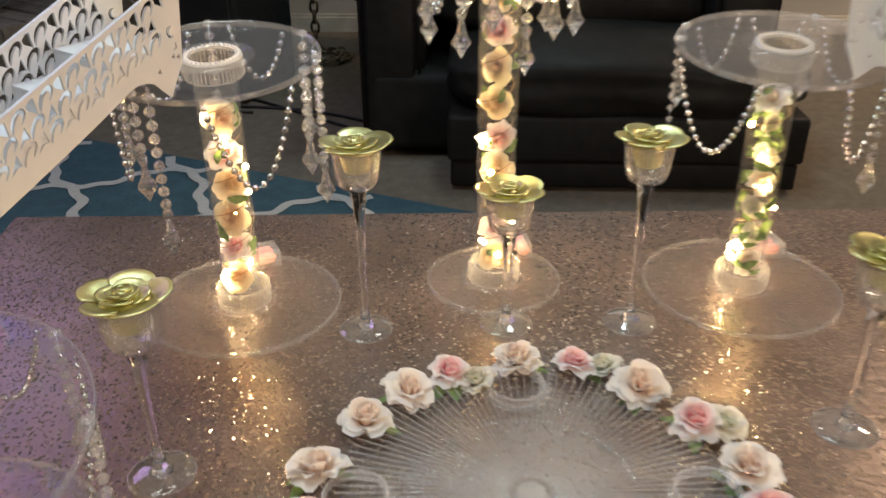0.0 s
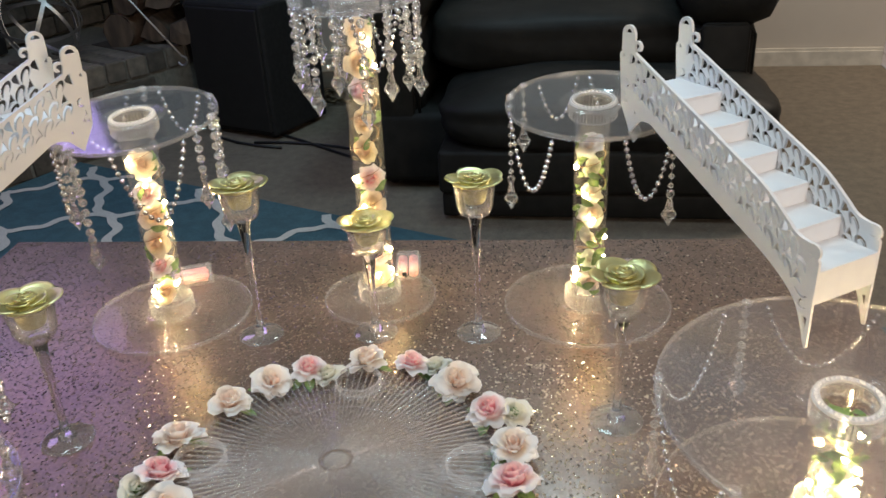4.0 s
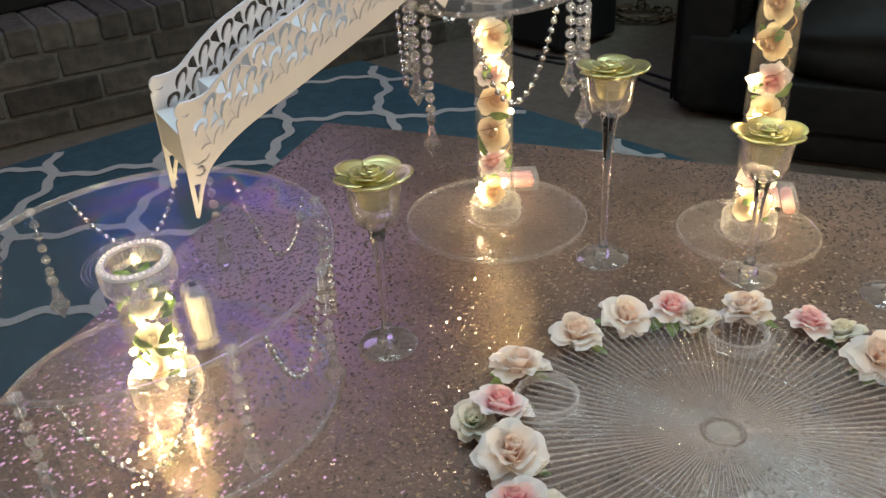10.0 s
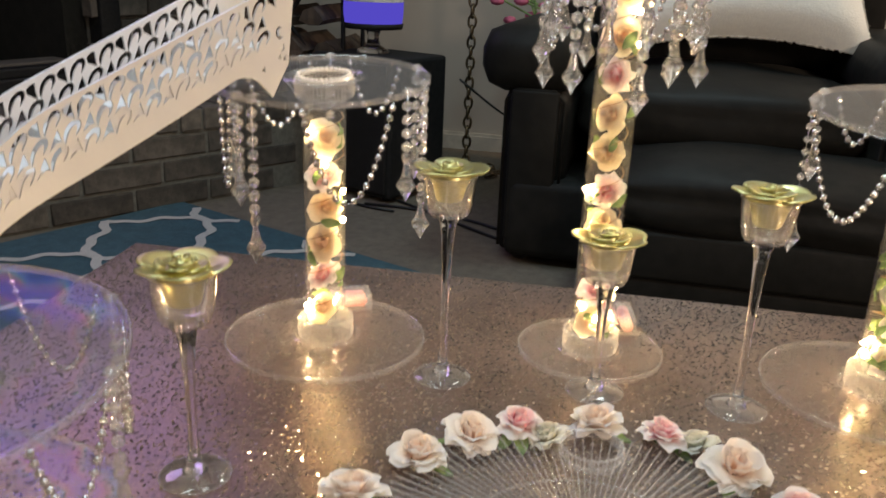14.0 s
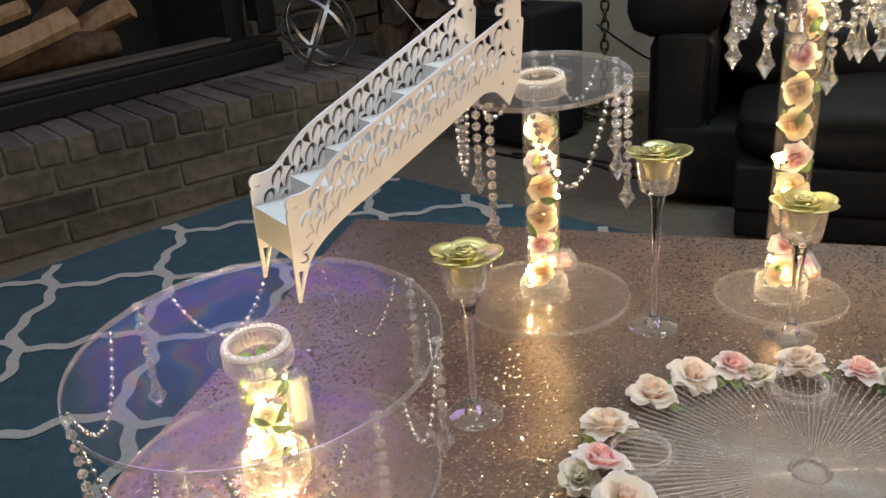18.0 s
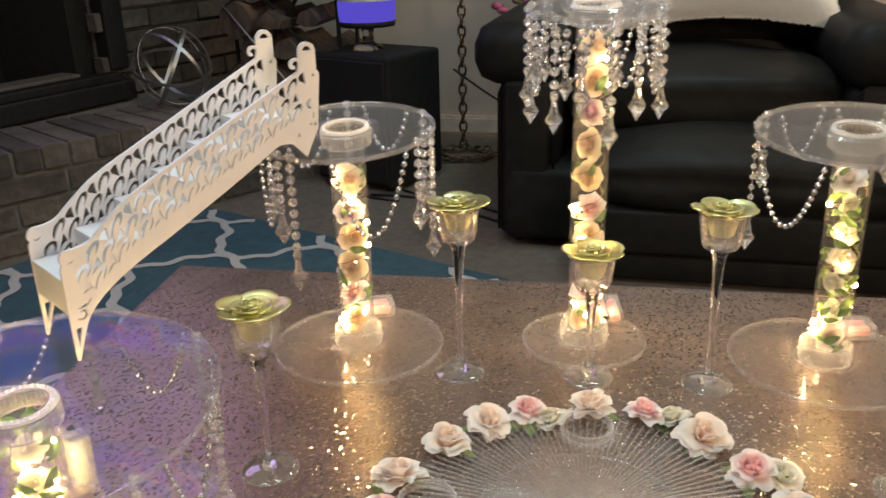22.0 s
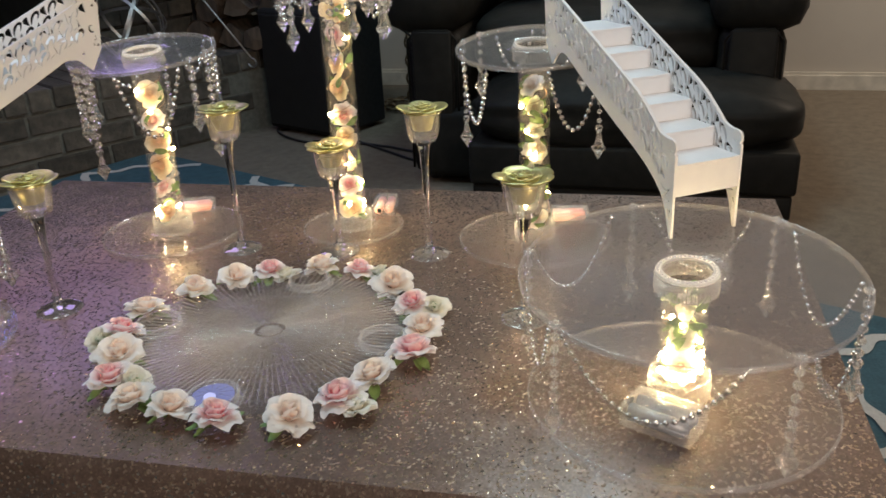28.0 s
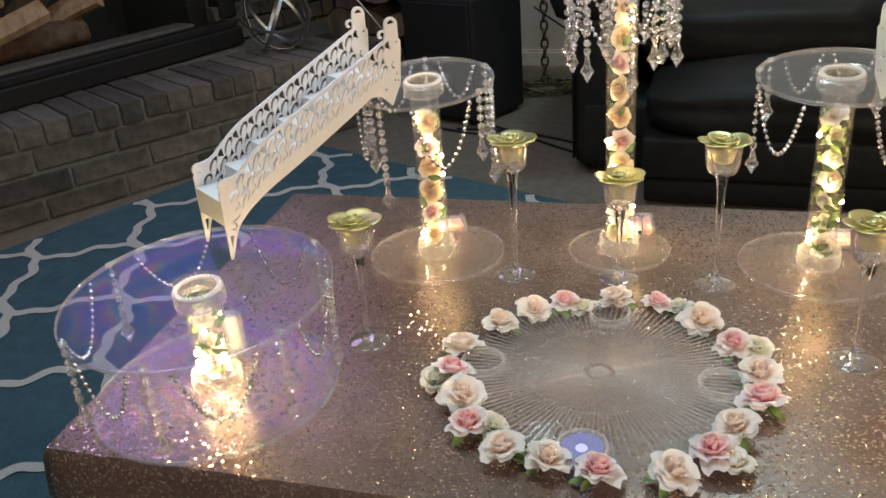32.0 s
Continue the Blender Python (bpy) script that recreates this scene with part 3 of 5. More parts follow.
cloth = tagged(part("tablecloth", table_cloth(), CLOTH), "rose-taupe sequinned tablecloth draped over the table", "tablecloth")

# ---- roses ----


def petal(me, length, width, lean, curl, turn, base, lift, frill=0.05):
    """A cupped silk petal with a frilled rim that rolls outward."""
    nu, nv = 8, 5
    vs = []
    for j in range(nv + 1):
        v = j / nv
        w = width * (math.sin(math.pi * (0.15 + v * 0.42)) ** 0.7)
        r = base + length * v * math.sin(lean + curl * v * 0.45)
        z = lift + length * v * math.cos(lean + curl * v * 0.45)
        for i in range(nu + 1):
            u = i / nu * 2 - 1
            wob = frill * length * v * v * (math.sin(turn * 7 + u * 5.2) + 0.55 * math.sin(turn * 13 + u * 9.4))
            rad = max(r, 0.42 * w)
            phi = u * w / (2 * rad)
            edge = rad - (rad - base * 0.6) * 0.30 * abs(u) ** 3.4 * v + wob
            x = edge * math.cos(phi) - (rad - r)
            y = edge * math.sin(phi)
            zz = z - (z - lift) * 0.24 * abs(u) ** 3.0 * v - wob * 0.9
            c, s = math.cos(turn), math.sin(turn)
            vs.append((x * c - y * s, x * s + y * c, zz))
    fs = [(j * (nu + 1) + i, j * (nu + 1) + i + 1, (j + 1) * (nu + 1) + i + 1, (j + 1) * (nu + 1) + i) for j in range(nv) for i in range(nu)]
    me.add(vs, fs)


def rose_petals(name, mat, r, seed, ruffle=1.0):
    """The petals of an open silk rose, from its rolled heart to its spread rim."""
    rnd = random.Random(seed)
    made = []
    layers = [(3, 0.04, 0.72, 0.04, 0.10, 0.10, 0.02), (3, 0.16, 0.74, 0.15, 0.30, 0.26, 0.03), (4, 0.36, 0.78, 0.24, 0.55, 0.36, 0.05), (5, 0.74, 0.84, 0.28, 0.80, 0.44, 0.075), (5, 1.02, 0.92, 0.30, 0.75, 0.52, 0.09)]
    for k, (n, lean, ln, base, curl, wd, frill) in enumerate(layers):
        for i in range(n):
            me = Mesh()
            t = 2 * math.pi * (i / n + k * 0.13) + rnd.uniform(-0.25, 0.25)
            petal(me, r * ln * rnd.uniform(0.86, 1.14), r * (0.72 + wd * 2.1) * rnd.uniform(0.9, 1.12), lean + rnd.uniform(-0.16, 0.16), curl + rnd.uniform(-0.25, 0.3), t, r * base, -0.25 * r + 0.02 * r * (4 - k), frill * ruffle)
            made.append(me)
    return [me.data(name, mat) for me in made]


def leaf_mesh(name, ln, wd):
    me = Mesh()
    vs, fs = [], []
    for j in range(6):
        v = j / 5
        w = wd * math.sin(math.pi * (0.06 + 0.9 * v)) ** 0.9
        for i in (-1, 0, 1):
            vs.append((ln * v, i * w / 2, 0.003 * math.sin(v * 5) + abs(i) * 0.0025))
    for j in range(5):
        for i in (0, 1):
            a = j * 3 + i
            fs.append((a, a + 1, a + 4, a + 3))
    me.add(vs, fs)
    return me.data(name, LEAF)


RR = 0.0225
CALYX = Mesh().lathe([(0.0002, -0.009), (0.004, -0.006), (0.006, 0.0), (0.003, 0.004), (0.0002, 0.006)], 10).data("calyx", ROSE_CREAM)
PEACHES = [rose_petals("petal", ROSE_PEACH, RR, s, 0.35) for s in (21, 22, 23)]
RING_CREAM = [rose_petals("petal", ROSE_CREAM, RR, s) for s in (1, 2, 3, 12, 13)]
RING_PINK = [rose_petals("petal", ROSE_PINK, RR, s) for s in (4, 5, 6, 14)]
RING_BUD = [rose_petals("petal", ROSE_BUD, 0.0165, s) for s in (7, 8)]
LEAVES = [leaf_mesh("leaf_blade", 0.023, 0.012), leaf_mesh("leaf_blade", 0.018, 0.009)]
RING = [("c", -0.012, 0.639), ("c", 0.021, 0.679), ("p", 0.055, 0.708), ("c", 0.117, 0.73), ("p", 0.170, 0.726), ("c", 0.225, 0.695),
        ("p", 0.264, 0.648), ("c", 0.293, 0.592), ("p", 0.296, 0.545), ("c", 0.271, 0.49), ("p", 0.252, 0.447), ("c", 0.219, 0.408),
        ("p", 0.151, 0.394), ("c", 0.101, 0.399), ("c", 0.054, 0.404), ("p", 0.009, 0.434), ("c", -0.012, 0.48), ("p", -0.039, 0.526), ("c", -0.044, 0.579)]
BUD_AT = {2: (0.024, -0.006), 4: (0.026, 0.002), 6: (0.026, 0.002), 17: (-0.014, -0.020), 10: (0.020, -0.008), 15: (0.026, 0.004)}
rnd = random.Random(11)
for i, (k, x, y) in enumerate(RING):
    out = math.atan2(y - 0.565, x - 0.125)
    tx, ty = rnd.uniform(-14, 14), rnd.uniform(-14, 14)
    root = thing("silk_rose", pose(x, y, 0.0, 0, 0, rnd.uniform(0, 360)), "cream and peach silk rose head lying on the sequinned cloth" if k == "c" else "pink-hearted white silk rose head lying on the sequinned cloth", "silk rose", "roses round the cake plate")
    s = rnd.uniform(0.90, 1.02) * (0.86 if k == "p" and i in (2, 4, 6) else 1.0)
    for d in (RING_CREAM[i % 5] if k == "c" else RING_PINK[i % 4]):
        part("petal", d, None, root, m=pose(0, 0, 0.0175, tx, ty, 0) @ Matrix.Scale(s, 4))
    inv = root.matrix_basis.inverted()
    if i in BUD_AT:
        bx, by = BUD_AT[i]
        bud = part("bud", Mesh().lathe([(0.0002, -0.004), (0.004, -0.002), (0.005, 0.003), (0.0002, 0.006)], 10), LEAF, root, "cream-green rosebud", m=inv @ pose(x + bx, y + by, 0.012, rnd.uniform(-20, 20), rnd.uniform(-20, 20), 0))
        for d in RING_BUD[i % 2]:
            part("petal", d, None, bud)
    for q in range(3):
        a = math.degrees(out) + rnd.uniform(-80, 80) + (180 if q == 2 or rnd.random() < 0.3 else 0)
        part("leaf", LEAVES[q % 2], None, root, m=inv @ pose(x + 0.006 * math.cos(radians(a)), y + 0.006 * math.sin(radians(a)), 0.004, 0, -3, a))

# ---- pressed cake plate ----
plate = thing("cake_plate", pose(0.123, 0.565, 0), "clear pressed cake plate with radial ribs and four sockets", "cake plate")
me = Mesh()
SEGS, rs = 216, [0.012, 0.016, 0.08, 0.082, 0.11, 0.145, 0.158]
vs, fs = [], []
for i in range(SEGS):
    a = 2 * math.pi * i / SEGS
    h = 0.0008 if i % 2 else 0.0
    for k, r in enumerate(rs):
        z = 0.010 + (h if 0 < k < 6 else 0) + (0.001 if k == 3 else 0)
        vs.append((r * math.cos(a), r * math.sin(a), z))
    vs.append((0.160 * math.cos(a), 0.160 * math.sin(a), 0.006))
    vs.append((0.155 * math.cos(a), 0.155 * math.sin(a), 0.0045))
    vs.append((0.012 * math.cos(a), 0.012 * math.sin(a), 0.0045))
k = len(rs) + 3
for i in range(SEGS):
    j = (i + 1) % SEGS
    for q in range(k):
        w = (q + 1) % k
        fs.append((i * k + q, j * k + q, j * k + w, i * k + w))
part("ribbed_disc", me.add(vs, fs), PRESSED, plate, "ribbed clear disc", smooth=False, shadow=False)
rib = Mesh()
for q, r in enumerate((0.017, 0.05, 0.084, 0.12, 0.151)):
    w, hh = 0.0004 + 0.0032 * (r - 0.017), 0.0006 + 0.010 * (r - 0.017)
    rib.v += [(r, w * math.cos(e * math.pi / 5), 0.0102 + hh * math.sin(e * math.pi / 5)) for e in range(6)]
rib.f += [(q * 6 + e, q * 6 + e + 1, q * 6 + e + 7, q * 6 + e + 6) for q in range(4) for e in range(5)]
rib = rib.data("rib", RIB)
fix_normals(rib)
for i in range(120):
    part("rib", rib, None, plate, shadow=False, m=pose(0, 0, 0, 0, 0, i * 3))
part("boss", Mesh().lathe([(0.0001, 0.011), (0.008, 0.0116), (0.0125, 0.0105), (0.0125, 0.006)], 32), FLUTE, plate, shadow=False)
for q in (0.0145, 0.082):
    part("ring_line", Mesh().tube([(q * math.cos(e * 0.0982), q * math.sin(e * 0.0982), 0.0118) for e in range(64)], 0.0007, 6, True), ACRYLIC_EDGE, plate, shadow=False)


def collar(r, h, seg=56, thick=0.0035):
    """A fluted ring that takes a column."""
    return Mesh().lathe([(r, 0), (r, h), (r - thick, h), (r - thick, 0.001)], seg, flute=0.035, closed=True)


FLUTES = {}


def fluted(name, r, h, parent, m, label, n=44):
    """A clear collar with upright flutes round it and a rounded rim."""
    ring = part(name, collar(r, h), COLLAR, parent, label, smooth=False, shadow=False, m=m)
    key = round(h, 4)
    if key not in FLUTES:
        w = 0.0006
        FLUTES[key] = Mesh().add([(0, -w, 0.001), (0.0012, 0, 0.001), (0, w, 0.001), (0, -w, h - 0.001), (0.0012, 0, h - 0.001), (0, w, h - 0.001)],
                                 [(0, 1, 4, 3), (1, 2, 5, 4), (3, 4, 5), (0, 2, 1), (0, 3, 5, 2)]).data("flute", FLUTE, False)
        fix_normals(FLUTES[key])
    for i in range(n):
        a = 360 * i / n
        part("flute", FLUTES[key], None, ring, shadow=False, m=pose(r * math.cos(radians(a)), r * math.sin(radians(a)), 0, 0, 0, a))
    for z in (0.0006, h):
        part("rim", Mesh().tube([(r * math.cos(q * 0.157), r * math.sin(q * 0.157), z) for q in range(40)], 0.0008, 6, True), FLUTE, ring, shadow=False)
    return ring


for a in (3, 93, 183, 273):
    x, y = 0.133 * math.cos(radians(a)), 0.133 * math.sin(radians(a))
    sock = fluted("socket", 0.0245, 0.008, plate, pose(x, y - 0.006, 0.0085), "fluted clear socket", 44)
    part("flange", Mesh().lathe([(0.0255, 0.0002), (0.030, 0.0016), (0.031, 0.0002)], 40), ACRYLIC_EDGE, sock, shadow=False)
for a in range(0, 360, 90):
    part("foot", Mesh().lathe([(0.0001, 0), (0.006, 0), (0.006, 0.0055), (0.0001, 0.0055)], 16), PRESSED, plate, shadow=False, m=pose(0.09 * math.cos(radians(a + 45)), 0.09 * math.sin(radians(a + 45)), 0))

led = thing("led_light", pose(0.123 + 0.133 * math.cos(radians(273)), 0.559 + 0.133 * math.sin(radians(273)), 0.0115), "small round LED light glowing blue in a plate socket", "LED light")
# added glowing disc and ribs, in place of LED light in the flutes
part("socket_glow", Mesh().lathe([(0.0205, 0), (0.0205, 0.0030), (0.0180, 0.0042), (0.0001, 0.0046)], 36), SOCKET_GLOW, led, "pale blue glowing disc standing in for the lit socket walls")
for a in range(0, 360, 30):
    part("glow_rib", Mesh().tube([(0.007 * math.cos(radians(a)), 0.007 * math.sin(radians(a)), 0.0048), (0.0195 * math.cos(radians(a)), 0.0195 * math.sin(radians(a)), 0.0040)], 0.0005, 6), FLUTE, led, shadow=False)
part("glowing_dome", Mesh().lathe([(0.0060, 0.0046), (0.0056, 0.0058), (0.0040, 0.0070), (0.0001, 0.0075)], 28), LED_BLUE, led, "glowing blue dome", m=pose(0, -0.006, 0))

# ---- cake stands ----


BEADS = {}


def bead(parent, p, r, mat, squash=1.0):
    key = (round(r, 5), mat.name)
    if key not in BEADS:
        b = Mesh()
        if mat is SILVER:
            b.sphere((0, 0, 0), r, 10, 6)
        else:
            b.sphere((0, 0, 0), r, 9, 6, squash=squash)
        BEADS[key] = b.data("bead", mat, mat is SILVER)
        fix_normals(BEADS[key])
    return part("bead", BEADS[key], None, parent, m=pose(*p), shadow=mat is SILVER)


def bead_swag(root, pts, r, gap):
    """Round beads threaded along a hanging line."""
    thread = part("bead_swag", Mesh().tube(pts, 0.0005, 4), SILVER, root, "swag of small silver beads")
    seg = [(Vector(pts[i + 1]) - Vector(pts[i])).length for i in range(len(pts) - 1)]
    total, d = sum(seg), r
    while d < total:
        q, i = d, 0
        while i < len(seg) - 1 and q > seg[i]:
            q -= seg[i]
            i += 1
        bead(thread, Vector(pts[i]).lerp(Vector(pts[i + 1]), q / seg[i]), r, SILVER)
        d += gap
    return thread


def swag(a, b, sag, n=22):
    a, b = Vector(a), Vector(b)
    return [a.lerp(b, k / n) - Vector((0, 0, sag * (1 - (2 * k / n - 1) ** 2))) for k in range(n + 1)]


DROP = Mesh().lathe([(0.0004, 0), (0.0040, -0.001), (0.0050, -0.0045), (0.0038, -0.008), (0.0024, -0.0105), (0.0034, -0.015), (0.0050, -0.023), (0.0090, -0.0295), (0.0088, -0.0315), (0.0056, -0.0355), (0.0050, -0.0365), (0.0003, -0.045)], 8).data("crystal_drop", CRYSTAL_DROP, False)
fix_normals(DROP)


def drop_strand(parent, x, y, z, beads, r0=0.0050, pitch=0.0127, name="crystal_strand"):
    """Faceted clear beads on a wire with a pointed drop at the end."""
    length = beads * pitch
    st = part(name, Mesh().tube([(x, y, z + 0.003), (x, y, z - length - 0.001)], 0.0004, 4), SILVER, parent, "string of faceted clear beads")
    for k in range(beads):
        bead(st, (x, y, z - (k + 0.55) * pitch), r0, CRYSTAL, 0.94)
    part("drop", DROP, None, st, "pointed crystal drop", shadow=False, m=pose(x, y, z - length))
    part("clasp", Mesh().sphere((x, y, z + 0.006), 0.0052, 9, 6, squash=0.6), CRYSTAL, st, "clear round clip on the rim", shadow=False)
    return st


def cake_stand(x, y, top, r_top, r_base, r_tube, tilt, style, seed, turn, label):
    rnd = random.Random(seed)
    root = thing("cake_stand", pose(x, y, 0), label, "cake stand", "tiered cake stands")
    th = 0.004
    part("base_plate", Mesh().lathe([(0.0001, 0.002), (r_base, 0.002), (r_base, 0.002 + th), (0.0001, 0.002 + th)], 96), ACRYLIC_RAINBOW if x < -0.25 else ACRYLIC_BASE, root, "clear acrylic base disc", smooth=False, shadow=False)
    part("base_rim", Mesh().lathe([(r_base - 0.001, 0.0008), (r_base + 0.0008, 0.0015), (r_base + 0.0008, 0.0062), (r_base - 0.001, 0.0068)], 96, closed=True), ACRYLIC_EDGE, root, "polished clear rim", shadow=False)
    for rr in (1.5, 1.62):
        part("ring_step", Mesh().lathe([(r_tube * rr, 0.0062), (r_tube * rr + 0.0008, 0.0072), (r_tube * rr + 0.0016, 0.0062)], 48), ACRYLIC_EDGE, root, shadow=False)
    fluted("lower_collar", r_tube * 1.32, 0.02, root, pose(0, 0, 0.006), "fluted clear collar")
    part("column", Mesh().lathe([(r_tube, 0.007), (r_tube, top - 0.004), (r_tube - 0.0018, top - 0.004), (r_tube - 0.0018, 0.007)], 40, closed=True), ACRYLIC_TUBE, root, "clear acrylic tube", shadow=False)
    tm = pose(0, 0, top, tilt, 0, 0)
    up = part("top_plate", Mesh().lathe([(r_tube * 0.9, -th), (r_top, -th), (r_top, 0.0), (r_tube * 0.9, 0.0)], 96, closed=True), ACRYLIC_RAINBOW if x < -0.25 else ACRYLIC, root, "clear acrylic top disc", smooth=False, shadow=False, m=tm)
    part("top_rim", Mesh().lathe([(r_top - 0.001, -th - 0.001), (r_top + 0.0008, -th), (r_top + 0.0008, 0.0002), (r_top - 0.001, 0.001)], 96, closed=True), ACRYLIC_EDGE, up, "polished clear rim", shadow=False)
    for rr in (1.5, 1.65, 1.8):
        part("ring_step", Mesh().lathe([(r_tube * rr, 0.0002), (r_tube * rr + 0.0008, 0.0012), (r_tube * rr + 0.0016, 0.0002)], 48), ACRYLIC_EDGE, up, shadow=False)
    fluted("upper_collar", r_tube * 1.32, 0.019, root, tm @ pose(0, 0, -0.0175), "fluted clear collar")
    lip = Mesh().lathe([(r_tube * 1.02, 0.0005), (r_tube * 1.04, 0.0026), (r_tube * 1.30, 0.0026), (r_tube * 1.36, 0.0005)], 56)
    for q in range(34):
        a = 2 * math.pi * q / 34
        lip.sphere((r_tube * 1.18 * math.cos(a), r_tube * 1.18 * math.sin(a), 0.0028), 0.0019, 6, 4)
    part("collar_lip", lip, LIP, up, "beaded lip whitened as if lit", smooth=False, shadow=False)
    # flowers inside
    z, k = 0.036, 0
    while z < top - 0.03:
        green = style == "garland" and k % 3 != 0
        src = (PEACHES[k % 3] if (k + seed) % 3 else RING_PINK[k % 4]) if style != "garland" else RING_CREAM[k % 5]
        if green:
            src = RING_BUD[k % 2]
        a = rnd.uniform(-140, -40)
        off = r_tube * rnd.uniform(0.1, 0.24)
        bloom = part("silk_bloom", CALYX, None, root, "silk bloom inside the tube", m=pose(off * math.cos(radians(a)), off * math.sin(radians(a)), z, 0, 0, a + 90) @ pose(0, 0, 0, rnd.uniform(42, 104), 0, 0) @ pose(0, 0, 0, 0, 0, rnd.uniform(0, 360)) @ Matrix.Scale((rnd.uniform(0.66, 0.76) if not green else 0.72) * r_tube / 0.0205, 4))
        for d in src:
            part("petal", d, None, bloom)
        for q in range(9 if green else 4 if style == "garland" else 2):
            b = rnd.uniform(0, 360)
            part("leaf", LEAVES[q % 2], None, root, "green silk leaf", m=pose(r_tube * 0.6 * math.cos(radians(b)), r_tube * 0.6 * math.sin(radians(b)), z + rnd.uniform(-0.012, 0.008), 0, 0, b + 90) @ pose(0, 0, 0, rnd.uniform(60, 110), rnd.uniform(-70, 40), 0) @ Matrix.Scale(0.85, 4))
        z += rnd.uniform(0.031, 0.037) if style != "garland" else rnd.uniform(0.028, 0.033)
        k += 1
    if r_top > 0.13:
        for q in range(6):
            b = q * 60 + rnd.uniform(-20, 20)
            part("leaf", LEAVES[q % 2], None, root, "green silk leaf", m=pose(0.004 * math.cos(radians(b)), 0.004 * math.sin(radians(b)), top - 0.028 + 0.003 * q, 0, 0, b) @ pose(0, 0, 0, 0, rnd.uniform(-50, -10), 0) @ Matrix.Scale(0.8, 4))
    # wire of bulbs
    pts, n = [], int(top / 0.0045)
    turns = top / 0.045
    for i in range(n):
        a = 2 * math.pi * turns * i / n + seed
        rr = r_tube * (0.84 + 0.08 * math.sin(i * 0.7))
        pts.append((rr * math.cos(a), rr * math.sin(a), 0.028 + (top - 0.058) * i / n))
    wire = part("light_wire", Mesh().tube(pts, 0.0004, 4), WIRE, root, "thin copper light wire", shadow=False)
    nb = 8 if r_top > 0.13 else int(top / 0.036)
    for i in range(nb):
        p = pts[min(n - 1, int((i + 0.4) * n / nb))]
        part("bulb", BULB_MESH, None, wire, "lit warm white fairy bulb", m=pose(*p))
    for _ in range(12 if r_top > 0.13 else 3):
        a = rnd.uniform(0, 6.28)
        part("bulb", BULB_MESH, None, wire, "lit warm white fairy bulb", m=pose(r_tube * 0.85 * math.cos(a), r_tube * 0.85 * math.sin(a), rnd.uniform(0.029, 0.046)))
    # hangings under the rim
    rim = r_top - 0.003

    def at(a, dz=-th - 0.002):
        p = tm @ Vector((rim * math.cos(radians(a)), rim * math.sin(radians(a)), dz))
        return p

    if style == "garland" and r_top > 0.13:
        if x < 0:
            loops, drops = [(181, 226), (243, 275), (293, 326), (346, 371), (20, 45), (64, 98), (118, 155)], [168, 235, 283, 336, 14, 55, 107]
        else:
            loops, drops = [(121, 168), (65, 104), (5, 47), (310, 348), (228, 287), (178, 222)], [112, 55, 355, 304, 225, 173]
        for k, (a0, a1) in enumerate(loops):
            bead_swag(root, swag(at(a0), at(a1), 0.058 + 0.006 * (k % 3)), 0.0027, 0.0077)
        for a in drops:
            p = at(a)
            drop_strand(root, p.x, p.y, p.z, 5, 0.0042, 0.0118)
    elif style == "garland":
        for a0, a1, sag in [(178, 243, 0.082), (100, 132, 0.050), (289, 338, 0.080), (10, 50, 0.050), (62, 92, 0.05)]:
            bead_swag(root, swag(at(a0), at(a1), sag), 0.0030, 0.0084)
        for a, n in ((171, 8), (335, 7), (56, 3), (148, 3)):
            p = at(a)
            drop_strand(root, p.x, p.y, p.z, n, 0.0034, 0.0116)
    elif style == "strand":
        for a0, a1, sag in [(280, 330, 0.086), (208, 232, 0.085), (8, 28, 0.060), (60, 96, 0.05), (120, 165, 0.06)]:
            bead_swag(root, swag(at(a0), at(a1), sag), 0.0032, 0.0090)
        for a, n in ((241, 4), (252, 8), (341, 4), (2, 8), (42, 5), (108, 6), (178, 5)):
            p = at(a)
            drop_strand(root, p.x, p.y, p.z, n, 0.0050, 0.0122)
    else:
        for i, a in enumerate(range(0, 360, 24)):
            p = at(a + turn)
            drop_strand(root, p.x, p.y, p.z, (5, 3, 6, 4, 2)[i % 5], 0.0052, 0.0134)
        for i, a in enumerate(range(10, 370, 45)):
            bead_swag(root, swag(at(a + turn), at(a + turn + 38), (0.062, 0.078, 0.055)[i % 3]), 0.0030, 0.0084)
    return root


BULB_MESH = Mesh().sphere((0, 0, 0), 0.0028, 8, 6).data("bulb_drop", BULB)
STANDS = [
    (-0.306, 0.450, 0.133, 0.152, 0.142, 0.0212, 4, "garland", 3, 10, "short clear acrylic cake stand with lit silk flowers and bead swags"),
    (-0.168, 0.840, 0.268, 0.099, 0.101, 0.0205, 6, "strand", 8, 5, "clear acrylic cake stand with lit peach roses and crystal strands"),
    (0.097, 0.898, 0.392, 0.074, 0.073, 0.0205, 5, "dense", 5, 0, "tallest clear acrylic cake stand densely hung with crystals"),
    (0.367, 0.895, 0.268, 0.100, 0.104, 0.0205, 6, "garland", 6, 20, "clear acrylic cake stand with green leaves, fairy lights and bead swags"),
    (0.564, 0.530, 0.131, 0.150, 0.142, 0.0212, 4, "garland", 9, 35, "short clear acrylic cake stand with bright fairy lights and bead swags"),
]
for s in STANDS:
    cake_stand(*s)

# ---- battery boxes ----


